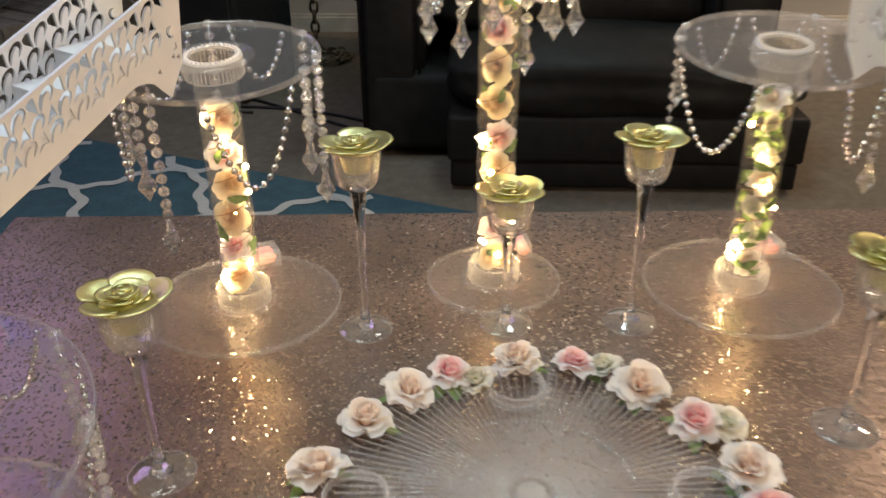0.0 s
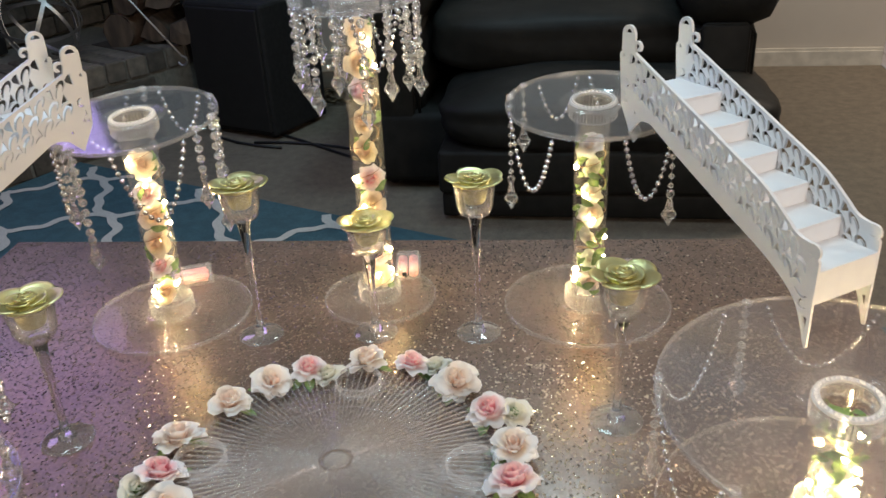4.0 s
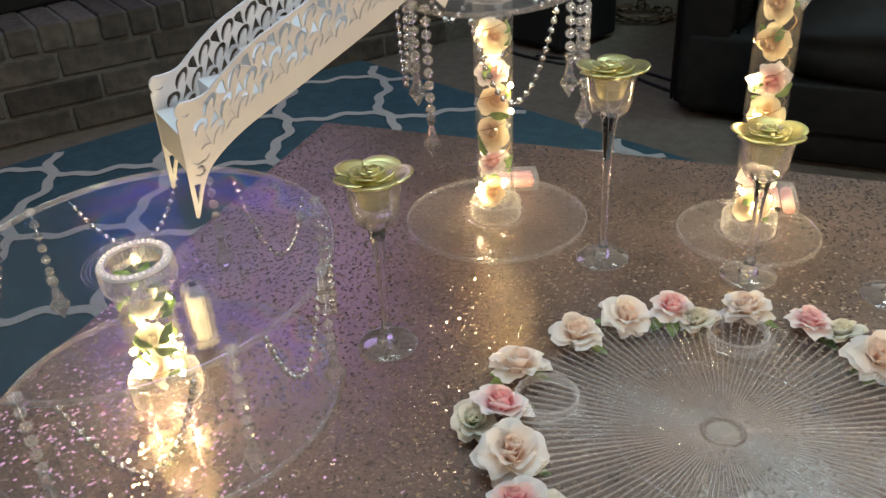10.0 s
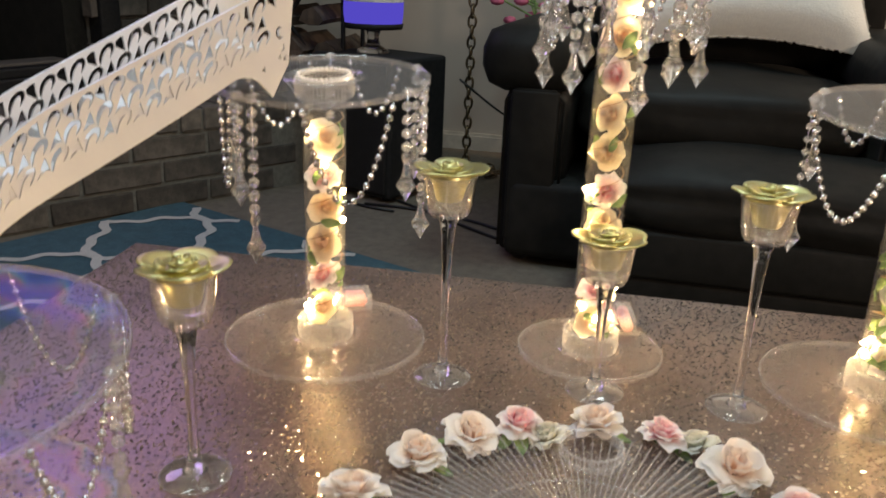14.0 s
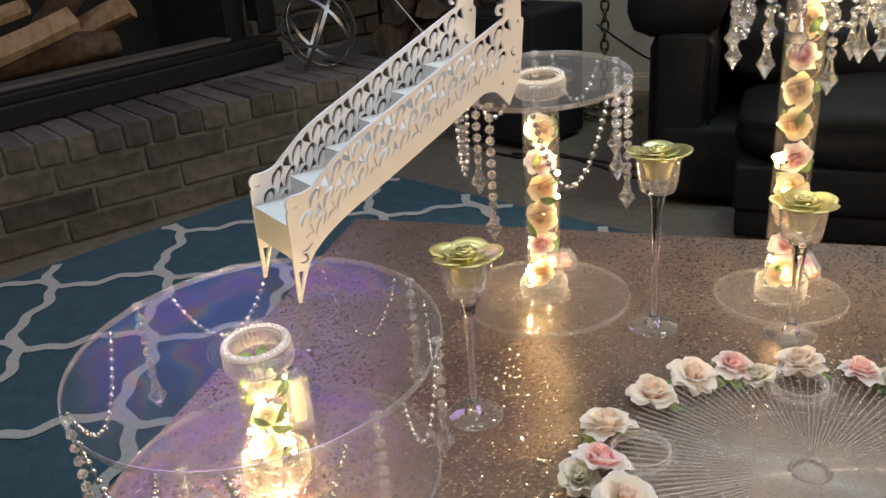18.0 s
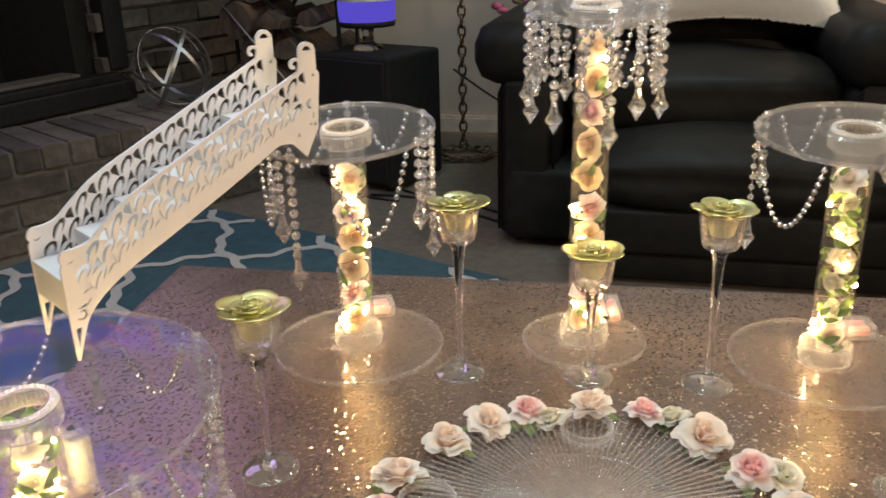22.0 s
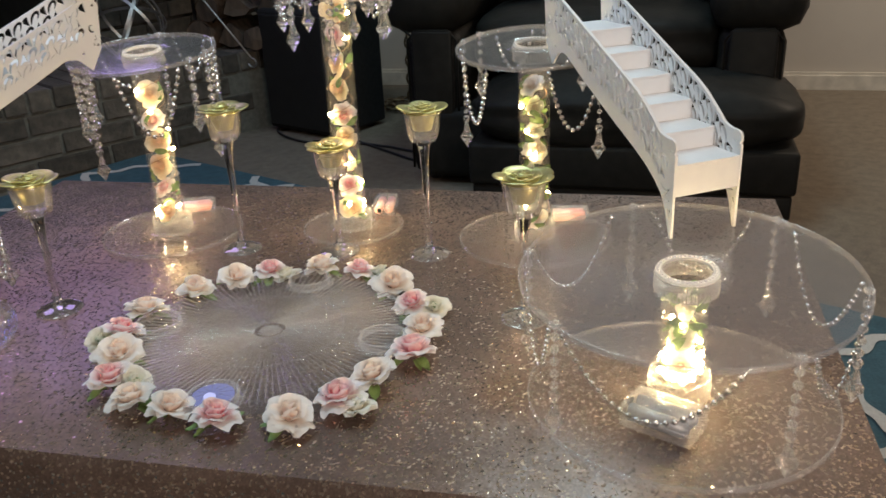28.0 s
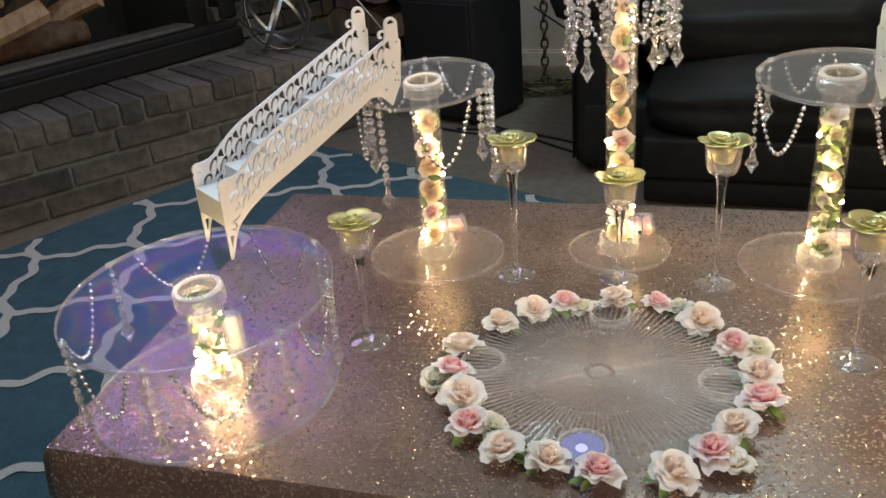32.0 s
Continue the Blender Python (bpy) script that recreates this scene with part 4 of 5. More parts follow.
def battery_box(x, y, z, rz, rx=0, red=True, ry=0, size=1.0):
    root = thing("battery_box", pose(x, y, z, rx, ry, rz) @ Matrix.Scale(size, 4), "small clear plastic battery case for the fairy lights, on the cloth", "battery box", "battery boxes")
    part("case", Mesh().rbox((0, 0, 0.0105), (0.056, 0.034, 0.020), 0.003), BATTERY_CASE, root, "clear plastic case", shadow=False)
    for k, yy in enumerate((-0.0075, 0.0075)):
        part("cell", Mesh().lathe([(0.0001, -0.023), (0.0066, -0.023), (0.0066, 0.020), (0.003, 0.0205), (0.003, 0.0225), (0.0001, 0.0225)], 16), CELL_RED if red else CELL_WHITE, root, "battery cell", m=pose(0, yy, 0.0100, 0, 90, 0))
    part("lid_seam", Mesh().tube([(-0.0285, -0.0173, 0.013), (0.0285, -0.0173, 0.013)], 0.0004, 6), BATTERY_CASE, root, shadow=False)
    part("switch", Mesh().rbox((-0.0288, 0.005, 0.011), (0.003, 0.006, 0.006), 0.001), BLACK_PLASTIC, root)
    return root


battery_box(-0.1785, 0.927, 0.0, 26)
battery_box(0.121, 0.975, 0.0, 100)
battery_box(0.406, 0.972, 0.0, 11)
battery_box(-0.332, 0.513, 0.0345, 55, 0, False, 90)
battery_box(0.551, 0.467, 0.0065, -23, 0, False, 0, 1.2)

# ---- candle holders ----


def gold_petal(r0, r1, half, z0, z1, turn, droop, roll, wave):
    """A thick metallic petal: a sector that rises, rolls over at its rim and falls at its sides."""
    me, nu, nv, vs = Mesh(), 10, 6, []
    for j in range(nv + 1):
        v = j / nv
        for i in range(nu + 1):
            u = i / nu * 2 - 1
            r = r0 + (r1 * (1 - 0.17 * abs(u) ** 3 + wave * math.sin(3.1 * u + turn * 5)) - r0) * v
            z = z0 + (z1 - z0) * v ** 1.3 - roll * max(0.0, v - 0.72) ** 2 * 12 - droop * abs(u) ** 2.4 * v + 0.0011 * u
            g = turn + u * half
            vs.append((r * math.cos(g), r * math.sin(g), z))
    me.add(vs, [(j * (nu + 1) + i, j * (nu + 1) + i + 1, (j + 1) * (nu + 1) + i + 1, (j + 1) * (nu + 1) + i) for j in range(nv) for i in range(nu)])
    return me


def candle_holder(x, y, h, seed):
    root = thing("candle_holder", pose(x, y, 0), "tall stemmed clear glass tealight holder standing on the cloth", "candle holder", "stemmed glass candle holders")
    cup = h - 0.047
    foot = [(0.0001, 0.0), (0.0265, 0.0), (0.0270, 0.0011), (0.0262, 0.0020), (0.018, 0.0030), (0.0095, 0.0052), (0.0001, 0.0060)]
    stem = [(0.0001, 0.0045), (0.0098, 0.0050), (0.0068, 0.0095), (0.0044, 0.018), (0.0036, 0.034), (0.0035, cup * 0.42), (0.0044, cup * 0.7), (0.0058, cup - 0.020), (0.0078, cup - 0.006), (0.0120, cup + 0.001), (0.0001, cup + 0.003)]
    bowl = [(0.0120, cup), (0.0170, cup + 0.0015), (0.0196, cup + 0.006), (0.0206, cup + 0.012), (0.0212, cup + 0.0135), (0.0226, cup + 0.026), (0.0240, cup + 0.037),
            (0.0246, cup + 0.0385), (0.0232, cup + 0.0385), (0.0218, cup + 0.026), (0.0196, cup + 0.012), (0.0182, cup + 0.007), (0.0130, cup + 0.0045), (0.0001, cup + 0.0040)]
    part("foot", Mesh().lathe(foot, 40), THIN_GLASS, root, "clear glass foot", shadow=False)
    part("foot_rim", Mesh().tube([(0.0266 * math.cos(q * 0.157), 0.0266 * math.sin(q * 0.157), 0.0012) for q in range(40)], 0.0009, 6, True), ACRYLIC_EDGE, root, shadow=False)
    part("stem", Mesh().lathe(stem, 24), GLASS, root, "clear glass stem", shadow=False)
    part("cup", Mesh().lathe(bowl, 40), THIN_GLASS, root, "clear glass cup", shadow=False)
    for q, rr in ((cup + 0.0128, 0.0207), (cup + 0.0385, 0.0239)):
        part("cup_rim", Mesh().tube([(rr * math.cos(e * 0.157), rr * math.sin(e * 0.157), q) for e in range(40)], 0.0006, 6, True), ACRYLIC_EDGE, root, shadow=False)
    rose = thing("rose_candle", pose(x, y, cup + 0.0405, 0, 0, seed * 77), "pale gold metallic rose-shaped candle set in a glass holder", "candle", "gold rose candles")
    part("wax_cup", Mesh().lathe([(0.0001, -0.026), (0.0105, -0.0255), (0.0120, -0.0240), (0.0150, -0.012), (0.0195, -0.001), (0.0150, 0.002), (0.0001, 0.003)], 32), GOLD, rose, "gold cone under the petals")
    rr = random.Random(seed)
    for n, r0, r1, half, z0, z1, droop, roll, wave in ((5, 0.0100, 0.0338, 0.72, -0.0020, 0.0078, 0.0028, 0.0024, 0.022), (4, 0.0060, 0.0200, 0.90, 0.0006, 0.0070, 0.0020, 0.0012, 0.02), (3, 0.0030, 0.0120, 1.15, 0.0026, 0.0088, 0.0018, 0.0004, 0.02)):
        for i in range(n):
            t = 2 * math.pi * (i / n + 0.13 * n) + rr.uniform(-0.08, 0.08)
            pt = part("petal", gold_petal(r0, r1 * rr.uniform(0.96, 1.04), half, z0, z1 + rr.uniform(-0.0006, 0.0006), t, droop, roll, wave), GOLD, rose)
            so = pt.modifiers.new("thickness", "SOLIDIFY")
            so.thickness = 0.0017
            ss = pt.modifiers.new("round", "SUBSURF")
            ss.levels = ss.render_levels = 1
    curl = [(0.0012 + 0.00052 * k) for k in range(14)]
    part("heart", Mesh().tube([(curl[k] * math.cos(k * 0.62), curl[k] * math.sin(k * 0.62), 0.0090 - 0.0001 * k) for k in range(14)], [0.0013] * 13 + [0.0005], 8), GOLD, rose, "curled heart of the rose")
    part("heart_base", Mesh().lathe([(0.0085, 0.0010), (0.0075, 0.0068), (0.0040, 0.0081), (0.0001, 0.0084)], 24), GOLD, rose)
    return root


for i, g in enumerate([(-0.170, 0.583, 0.172), (-0.033, 0.797, 0.206), (0.109, 0.813, 0.155), (0.236, 0.820, 0.206), (0.394, 0.660, 0.174)]):
    candle_holder(*g, i + 1)

# ---- stairs ----


def smooth_line(points, m=5):
    """A soft curve through points, as (x, z) pairs."""
    p = [points[0]] + list(points) + [points[-1]]
    out = []
    for k in range(1, len(p) - 2):
        for e in range(m):
            t = e / m
            out.append(tuple(0.5 * (2 * p[k][c] + (p[k + 1][c] - p[k - 1][c]) * t + (2 * p[k - 1][c] - 5 * p[k][c] + 4 * p[k + 1][c] - p[k + 2][c]) * t * t
                                    + (3 * p[k][c] - p[k - 1][c] - 3 * p[k + 1][c] + p[k + 2][c]) * t ** 3) for c in (0, 1)))
    out.append(tuple(points[-1]))
    return out


def bent_slot(path, widths):
    """The outline of a hole of changing width along a bent line."""
    mid_pts, k = smooth_line(path, 3), len(path) - 1
    a, b = [], []
    for i, p in enumerate(mid_pts):
        f = i / (len(mid_pts) - 1) * k
        j = min(int(f), k - 1)
        w = widths[j] + (widths[j + 1] - widths[j]) * (f - j)
        q0, q1 = mid_pts[max(i - 1, 0)], mid_pts[min(i + 1, len(mid_pts) - 1)]
        dx, dz = q1[0] - q0[0], q1[1] - q0[1]
        ln = math.hypot(dx, dz) or 1.0
        a.append((p[0] - dz / ln * w / 2, p[1] + dx / ln * w / 2))
        b.append((p[0] + dz / ln * w / 2, p[1] - dx / ln * w / 2))
    return a + b[::-1]


RAIL = smooth_line([(0.010, 0.1010), (0.020, 0.1020), (0.030, 0.1058), (0.041, 0.1150), (0.069, 0.1355), (0.114, 0.1570), (0.172, 0.1838), (0.213, 0.2025), (0.2485, 0.2188)])
UNDER = smooth_line([(0.0030, 0.0), (0.0150, 0.0330), (0.0290, 0.0500), (0.051, 0.0655), (0.077, 0.0790), (0.104, 0.0915), (0.168, 0.1230), (0.208, 0.1440)])
PITCH_S = 0.0236
ARCH = ((-5.6, -7.0), (-4.9, -1.8), (-2.6, 2.6), (1.6, 4.6), (4.7, 3.0), (4.7, -0.6), (2.2, -5.0))
ARCH_W = (0.8, 3.3, 4.3, 4.0, 3.5, 2.9, 0.5)
LEAF_DOWN = ((7.2, 4.4), (10.4, 6.2), (14.2, 6.2), (14.6, 1.2), (15.6, -6.8), (11.2, -2.4), (8.0, 0.6))
LEAF_UP = ((13.4, 6.4), (14.8, 1.6), (16.4, -4.6), (12.2, -3.2), (6.8, -6.0), (10.2, 0.6))


def edge_at(line, x):
    for (x0, z0), (x1, z1) in zip(line, line[1:]):
        if x0 <= x <= x1:
            return z0 + (z1 - z0) * (x - x0) / (x1 - x0)
    (x0, z0), (x1, z1) = line[-2:]
    return line[0][1] if x < line[0][0] else z1 + (x - x1) * (z1 - z0) / (x1 - x0)


def stair(origin, ahead, side, lifts, label):
    """A white cut-out cake staircase: run along ahead, its second panel at side."""
    a, w = Vector((*ahead, 0)).normalized(), Vector((*side, 0)).normalized()
    m = Matrix(((a.x, w.x, 0, origin[0]), (a.y, w.y, 0, origin[1]), (0, 0, 1, origin[2]), (0, 0, 0, 1)))
    root = thing("cake_staircase", m, label, "cake staircase", "white cake staircases")
    W, T = 0.074, 0.0028
    for y, lift in ((0.0, lifts[0]), (W, lifts[1])):
        me = Mesh()
        # one board with its scroll work cut out
        volute = [(0.0085 + 0.0078 * math.cos(e * 0.349), 0.0935 + 0.0078 * math.sin(e * 0.349)) for e in range(4, 12)]
        cap = [(0.2605 + 0.0098 * math.cos(e * 0.314), 0.2365 + 0.0098 * math.sin(e * 0.314)) for e in range(11)]
        outline = UNDER + smooth_line([(0.216, 0.1485), (0.224, 0.1508), (0.236, 0.1490), (0.244, 0.1420), (0.2520, 0.1335)], 3)
        outline += [(0.2600, 0.1480), (0.2672, 0.1600), (0.2730, 0.2140), (0.2722, 0.2165), (0.2700, 0.2180)] + cap + [(0.2502, 0.2250)] + RAIL[::-1] + volute
        outline += [(0.0005, 0.0860), (0.0005, 0.0)]
        loops = [outline,
                 [(0.2608 + 0.0052 * math.cos(e * 0.349), 0.2376 + 0.0046 * math.sin(e * 0.349)) for e in range(10)],
                 [(0.0040, 0.0300), (0.0098, 0.0300), (0.0040, 0.0110)],
                 bent_slot([(0.0062, 0.0385), (0.0110, 0.0370), (0.0150, 0.0400), (0.0135, 0.0445), (0.0095, 0.0440)], [0.0006, 0.0022, 0.0028, 0.0022, 0.0008]),
                 bent_slot([(0.0060, 0.0520), (0.0100, 0.0480), (0.0160, 0.0490), (0.0215, 0.0540)], [0.0006, 0.0020, 0.0024, 0.0006]),
                 bent_slot([(0.0052, 0.0905), (0.0085, 0.0895), (0.0120, 0.0915)], [0.0004, 0.0014, 0.0004])]
        for px, pz in ((0.2662, 0.2145), (0.2590, 0.1665), (0.2640, 0.1655), (0.2440, 0.1570)):
            loops.append([(px - 0.0020, pz - 0.0014), (px + 0.0018, pz - 0.0024), (px + 0.0010, pz + 0.0026)])
        loops.append(bent_slot([(0.2620, 0.1900), (0.2585, 0.1890), (0.2572, 0.1850), (0.2600, 0.1815), (0.2630, 0.1822)], [0.0008, 0.0024, 0.0028, 0.0024, 0.0008]))
        loops.append(bent_slot([(0.2630, 0.1770), (0.2632, 0.1725), (0.2606, 0.1712)], [0.0010, 0.0018, 0.0008]))
        taken = [(min(p[0] for p in h) - 0.0006, max(p[0] for p in h) + 0.0006, min(p[1] for p in h) - 0.0006, max(p[1] for p in h) + 0.0006) for h in loops[1:]]

        def place(shape, s0, depth):
            """Bends a cut-out, in millimetres, to the slope of the rail."""
            return [(s0 + u * 0.001, edge_at(RAIL, s0 + u * 0.001) - depth + v * 0.001) for u, v in shape]

        for row, (depth, du, leaf) in enumerate(((0.0102, 0.0, LEAF_DOWN), (0.0236, -0.0104, LEAF_UP), (0.0368, -0.0208, LEAF_UP))):
            for k in range(-1, 13):
                s0 = 0.0290 + du + k * PITCH_S
                arch = bent_slot([(u * 0.001, v * 0.001) for u, v in ARCH], [q * 0.001 for q in ARCH_W])
                for h in (place([(u * 1000, v * 1000) for u, v in arch], s0, depth), place(leaf, s0, depth)):
                    x0, x1, z0, z1 = min(p[0] for p in h), max(p[0] for p in h), min(p[1] for p in h), max(p[1] for p in h)
                    if x0 < 0.0035 or x1 > 0.2705 or z1 > 0.228 or (z0 < 0.160 and x1 > 0.236):
                        continue
                    if any(p[1] > edge_at(RAIL, p[0]) - 0.0022 and p[0] < 0.250 for p in h) or any(p[1] < edge_at(UNDER, p[0]) + 0.0045 for p in h):
                        continue
                    if any(x0 < b1 and x1 > b0 and z0 < d1 and z1 > d0 for b0, b1, d0, d1 in taken):
                        continue
                    loops.append(h)
        bm = bmesh.new()
        edges = []
        for lp in loops:
            vs = [bm.verts.new((p[0], 0, p[1])) for p in lp]
            edges += [bm.edges.new((vs[k], vs[(k + 1) % len(vs)])) for k in range(len(vs))]
        bmesh.ops.triangle_fill(bm, use_beauty=True, use_dissolve=False, edges=edges)
        bm.verts.index_update()
        co = [tuple(v.co) for v in bm.verts]
        tri = [tuple(v.index for v in f.verts) for f in bm.faces]
        rim = [tuple(v.index for v in e.verts) for e in edges]
        bm.free()
        k = len(co)
        me.add([(x, -T / 2, z) for x, _, z in co] + [(x, T / 2, z) for x, _, z in co],
               tri + [tuple(c + k for c in reversed(f)) for f in tri] + [(a, b, b + k, a + k) for a, b in rim])
        panel = part("side_panel", me, WHITE_PAINT, root, "white panel cut in scroll work", smooth=False, m=pose(0, y, 0) @ Matrix.Diagonal((1, 1, lift, 1)))
        part("handrail", Mesh().ribbon([(x, z - 0.0015) for x, z in RAIL], 0.0030, T * 1.3), WHITE_PAINT, panel, smooth=False)
        hook = smooth_line([(0.2515, 0.2290), (0.2475, 0.2305), (0.2435, 0.2295), (0.2418, 0.2262), (0.2430, 0.2232), (0.2458, 0.2236)], 3)
        part("hook", Mesh().ribbon(hook, 0.0030, T * 1.05), WHITE_PAINT, panel, smooth=False)
    z0, rise, s1, run = 0.0725, 0.0196, 0.0430, 0.0398
    tread = Mesh().rbox((0, W / 2, 0), (run + 0.0030, W - T - 0.0004, 0.0026), 0.0006).data("tread", WHITE_PAINT, False)
    riser = Mesh().box((0, W / 2, 0), (0.0026, W - T, rise - 0.0028)).data("riser", WHITE_PAINT, False)
    for k in range(5):
        if k:
            part("tread", tread, None, root, m=pose(s1 + run * (k - 0.5), 0, z0 + rise * k))
        part("riser", riser, None, root, m=pose(s1 + run * k, 0, z0 + rise * (k + 0.5)))
    steps = [(0.2600, z0 + rise * 5 - 0.0015)]
    for k in range(4, -1, -1):
        steps += [(s1 + run * k + 0.0015, z0 + rise * (k + 1) - 0.0015), (s1 + run * k + 0.0015, z0 + rise * k - 0.0015)]
    steps.append((0.0045, z0 - 0.0015))
    board = [(x, z + 0.003) for x, z in UNDER if x > 0.0285] + [(0.2240, 0.1535), (0.2360, 0.1535), (0.2600, 0.1560)] + steps + [(0.0045, z0 - 0.0290), (0.0280, z0 - 0.0205)]
    for y in (T + 0.0002, W - T - 0.0002):
        part("stringer", Mesh().plate(board, T), WHITE_PAINT, root, "white stringer board under the steps", smooth=False, m=pose(0, y, 0))
    part("tread", Mesh().rbox((0.0225, W / 2, z0), (0.0440, W - T, 0.0026), 0.0006), WHITE_PAINT, root, smooth=False)
    part("landing", Mesh().rbox((0.2330, W / 2, z0 + rise * 5), (0.0640, W - T, 0.0026), 0.0006), WHITE_PAINT, root, smooth=False)
    part("front_riser", Mesh().box((0.0022, W / 2, z0 - 0.0160), (0.0026, W - T, 0.0290)), WHITE_PAINT, root, smooth=False)
    return root


stair((-0.311, 0.528, 0.131), (0.153, 0.233), (-0.836, 0.549), (0.985, 1.012), "white cut-out cake staircase standing between two acrylic plates")
stair((0.549, 0.605, 0.131), (-0.157, 0.222), (0.816, 0.577), (0.968, 0.962), "white cut-out cake staircase standing between two acrylic plates")

# ---- armchair ----
CM = pose(-0.30, 2.0, FZ)
chair = thing("armchair", CM, "wide black leather recliner armchair with rolled arms", "armchair")


def cushion(me, c, s, r, puff=0.02, n=10):
    """A stuffed block: rounded, bulging faces."""
    bm = bmesh.new()
    bmesh.ops.create_cube(bm, size=1.0)
    bmesh.ops.subdivide_edges(bm, edges=bm.edges[:], cuts=n, use_grid_fill=True)
    e = 5.0
    for v in bm.verts:
        x, y, z = v.co * 2
        k = (abs(x) ** e + abs(y) ** e + abs(z) ** e) ** (1 / e)
        x, y, z = x / k, y / k, z / k
        wr = noise.noise((x * 2.2 + c[0] * 9, y * 2.2, z * 2.2)) * puff * 0.28
        v.co = (c[0] + x * (s[0] / 2 + wr), c[1] + y * (s[1] / 2 + wr), c[2] + z * (s[2] / 2 + puff * (1 - x * x) * (1 - y * y) + wr))
    bm.verts.index_update()
    me.add([tuple(v.co) for v in bm.verts], [tuple(v.index for v in f.verts) for f in bm.faces])
    bm.free()
    return me


part("base", Mesh().rbox((0.59, 0.62, 0.13), (1.02, 0.80, 0.22), 0.03), LEATHER, chair)
part("skirt", Mesh().rbox((0.73, 0.14, 0.045), (0.845, 0.26, 0.068), 0.008), LEATHER, chair)
part("footrest_front", Mesh().rbox((0.73, 0.14, 0.14), (0.86, 0.28, 0.118), 0.012), LEATHER, chair)
part("footrest_pad", cushion(Mesh(), (0.732, 0.20, 0.262), (0.87, 0.42, 0.135), 0.03, 0.05), LEATHER, chair, "padded leather footrest")
part("seat_cushion", cushion(Mesh(), (0.605, 0.60, 0.415), (0.74, 0.72, 0.17), 0.03, 0.03), LEATHER, chair)
for xx, px in ((0.118, 0.143), (1.048, 1.04)):
    arm = part("arm", Mesh().rbox((px, 0.64, 0.245), (0.175, 0.80, 0.45), 0.04), LEATHER, chair)
    part("arm_roll", Mesh().rbox((xx, 0.63, 0.543), (0.25, 0.83, 0.17), 0.062), LEATHER, arm)
    part("front_panel", Mesh().rbox((px, 0.236, 0.27), (0.125, 0.02, 0.40), 0.03), LEATHER, arm)
    part("piping", Mesh().tube([(px - 0.075, 0.235, 0.05), (px - 0.075, 0.235, 0.44), (px - 0.05, 0.232, 0.47), (px + 0.05, 0.232, 0.47), (px + 0.075, 0.235, 0.44), (px + 0.075, 0.235, 0.05)], 0.004, 6), LEATHER, arm)
part("backrest", cushion(Mesh(), (0.59, 1.02, 0.58), (1.0, 0.24, 0.84), 0.03, 0.02), LEATHER, chair)
part("back_cushion", cushion(Mesh(), (0.60, 0.88, 0.74), (0.74, 0.22, 0.50), 0.03, 0.03), LEATHER, chair)
for xx in (0.12, 1.04):
    for yy in (0.30, 0.98):
        part("glide", Mesh().lathe([(0.0001, 0), (0.02, 0), (0.026, 0.022), (0.0001, 0.022)], 12, pose(xx, yy, 0)), BLACK_PLASTIC, chair)


def fur_pillow():
    """A square pillow with drawn-out corners, and its pile."""
    body, pile, n = Mesh(), Mesh(), 16
    rr = random.Random(31)

    def at(u, v, side):
        k = 1 + 0.13 * u * u * v * v - 0.05 * (1 - min(u * u, v * v))
        th = 0.095 * max(0.0, 1 - u ** 4) ** 0.5 * max(0.0, 1 - v ** 4) ** 0.5
        return Vector((u * 0.305 * k, side * th, v * 0.27 * k))

    for side in (-1, 1):
        vs = [tuple(at(i / n * 2 - 1, j / n * 2 - 1, side)) for j in range(n + 1) for i in range(n + 1)]
        body.add(vs, [(j * (n + 1) + i, j * (n + 1) + i + 1, (j + 1) * (n + 1) + i + 1, (j + 1) * (n + 1) + i) for j in range(n) for i in range(n)])
    for k in range(1800):
        u, v = (rr.uniform(-1, 1), rr.choice((-1, 1))) if k % 2 else (rr.choice((-1, 1)), rr.uniform(-1, 1))
        p = at(u, v, -1 if k % 7 else 1)
        out = Vector((u * 0.5, -0.6 * (1 - max(u * u, v * v)) - 0.1, v * 0.5 - 0.35)) + Vector((rr.uniform(-0.5, 0.5), rr.uniform(-0.3, 0.3), rr.uniform(-0.5, 0.5)))
        q = p + out.normalized() * rr.uniform(0.004, 0.010)
        s = Vector((rr.uniform(-1, 1), rr.uniform(-1, 1), rr.uniform(-1, 1))).normalized() * 0.0022
        t = s.cross(out).normalized() * 0.0022
        pile.add([tuple(p + s), tuple(p - s + t), tuple(p - s - t), tuple(q)], [(0, 1, 3), (1, 2, 3), (2, 0, 3)])
    return body, pile


fb, fp_ = fur_pillow()
pillow = thing("pillow", CM @ pose(0.63, 0.68, 0.835, -28, -1, 2), "white faux fur pillow leaning on the armchair's back cushion", "pillow")
part("cover", fb, FUR, pillow)
tagged(part("fur", fp_, FUR, pillow, "short white faux fur", normals=False), kind="stuff")

# ---- subwoofer with lamp ----
SM = Matrix(((0.93, 0.37, 0, -1.0), (-0.37, 0.93, 0, 2.785), (0, 0, 1, FZ), (0, 0, 0, 1)))
sub = thing("subwoofer", SM, "large black loudspeaker cabinet on the carpet", "loudspeaker")
part("cabinet", Mesh().rbox((0.175, 0.15, 0.2425), (0.35, 0.30, 0.455), 0.012), CABINET_BLACK, sub, smooth=False)
part("grille", Mesh().rbox((0.175, -0.003, 0.2425), (0.32, 0.012, 0.42), 0.005), CABLE, sub, "black cloth grille", smooth=False)
for xx in (0.05, 0.30):
    for yy in (0.05, 0.25):
        part("foot", Mesh().lathe([(0.0001, 0), (0.02, 0), (0.02, 0.016), (0.0001, 0.016)], 12, pose(xx, yy, 0)), CABLE, sub)
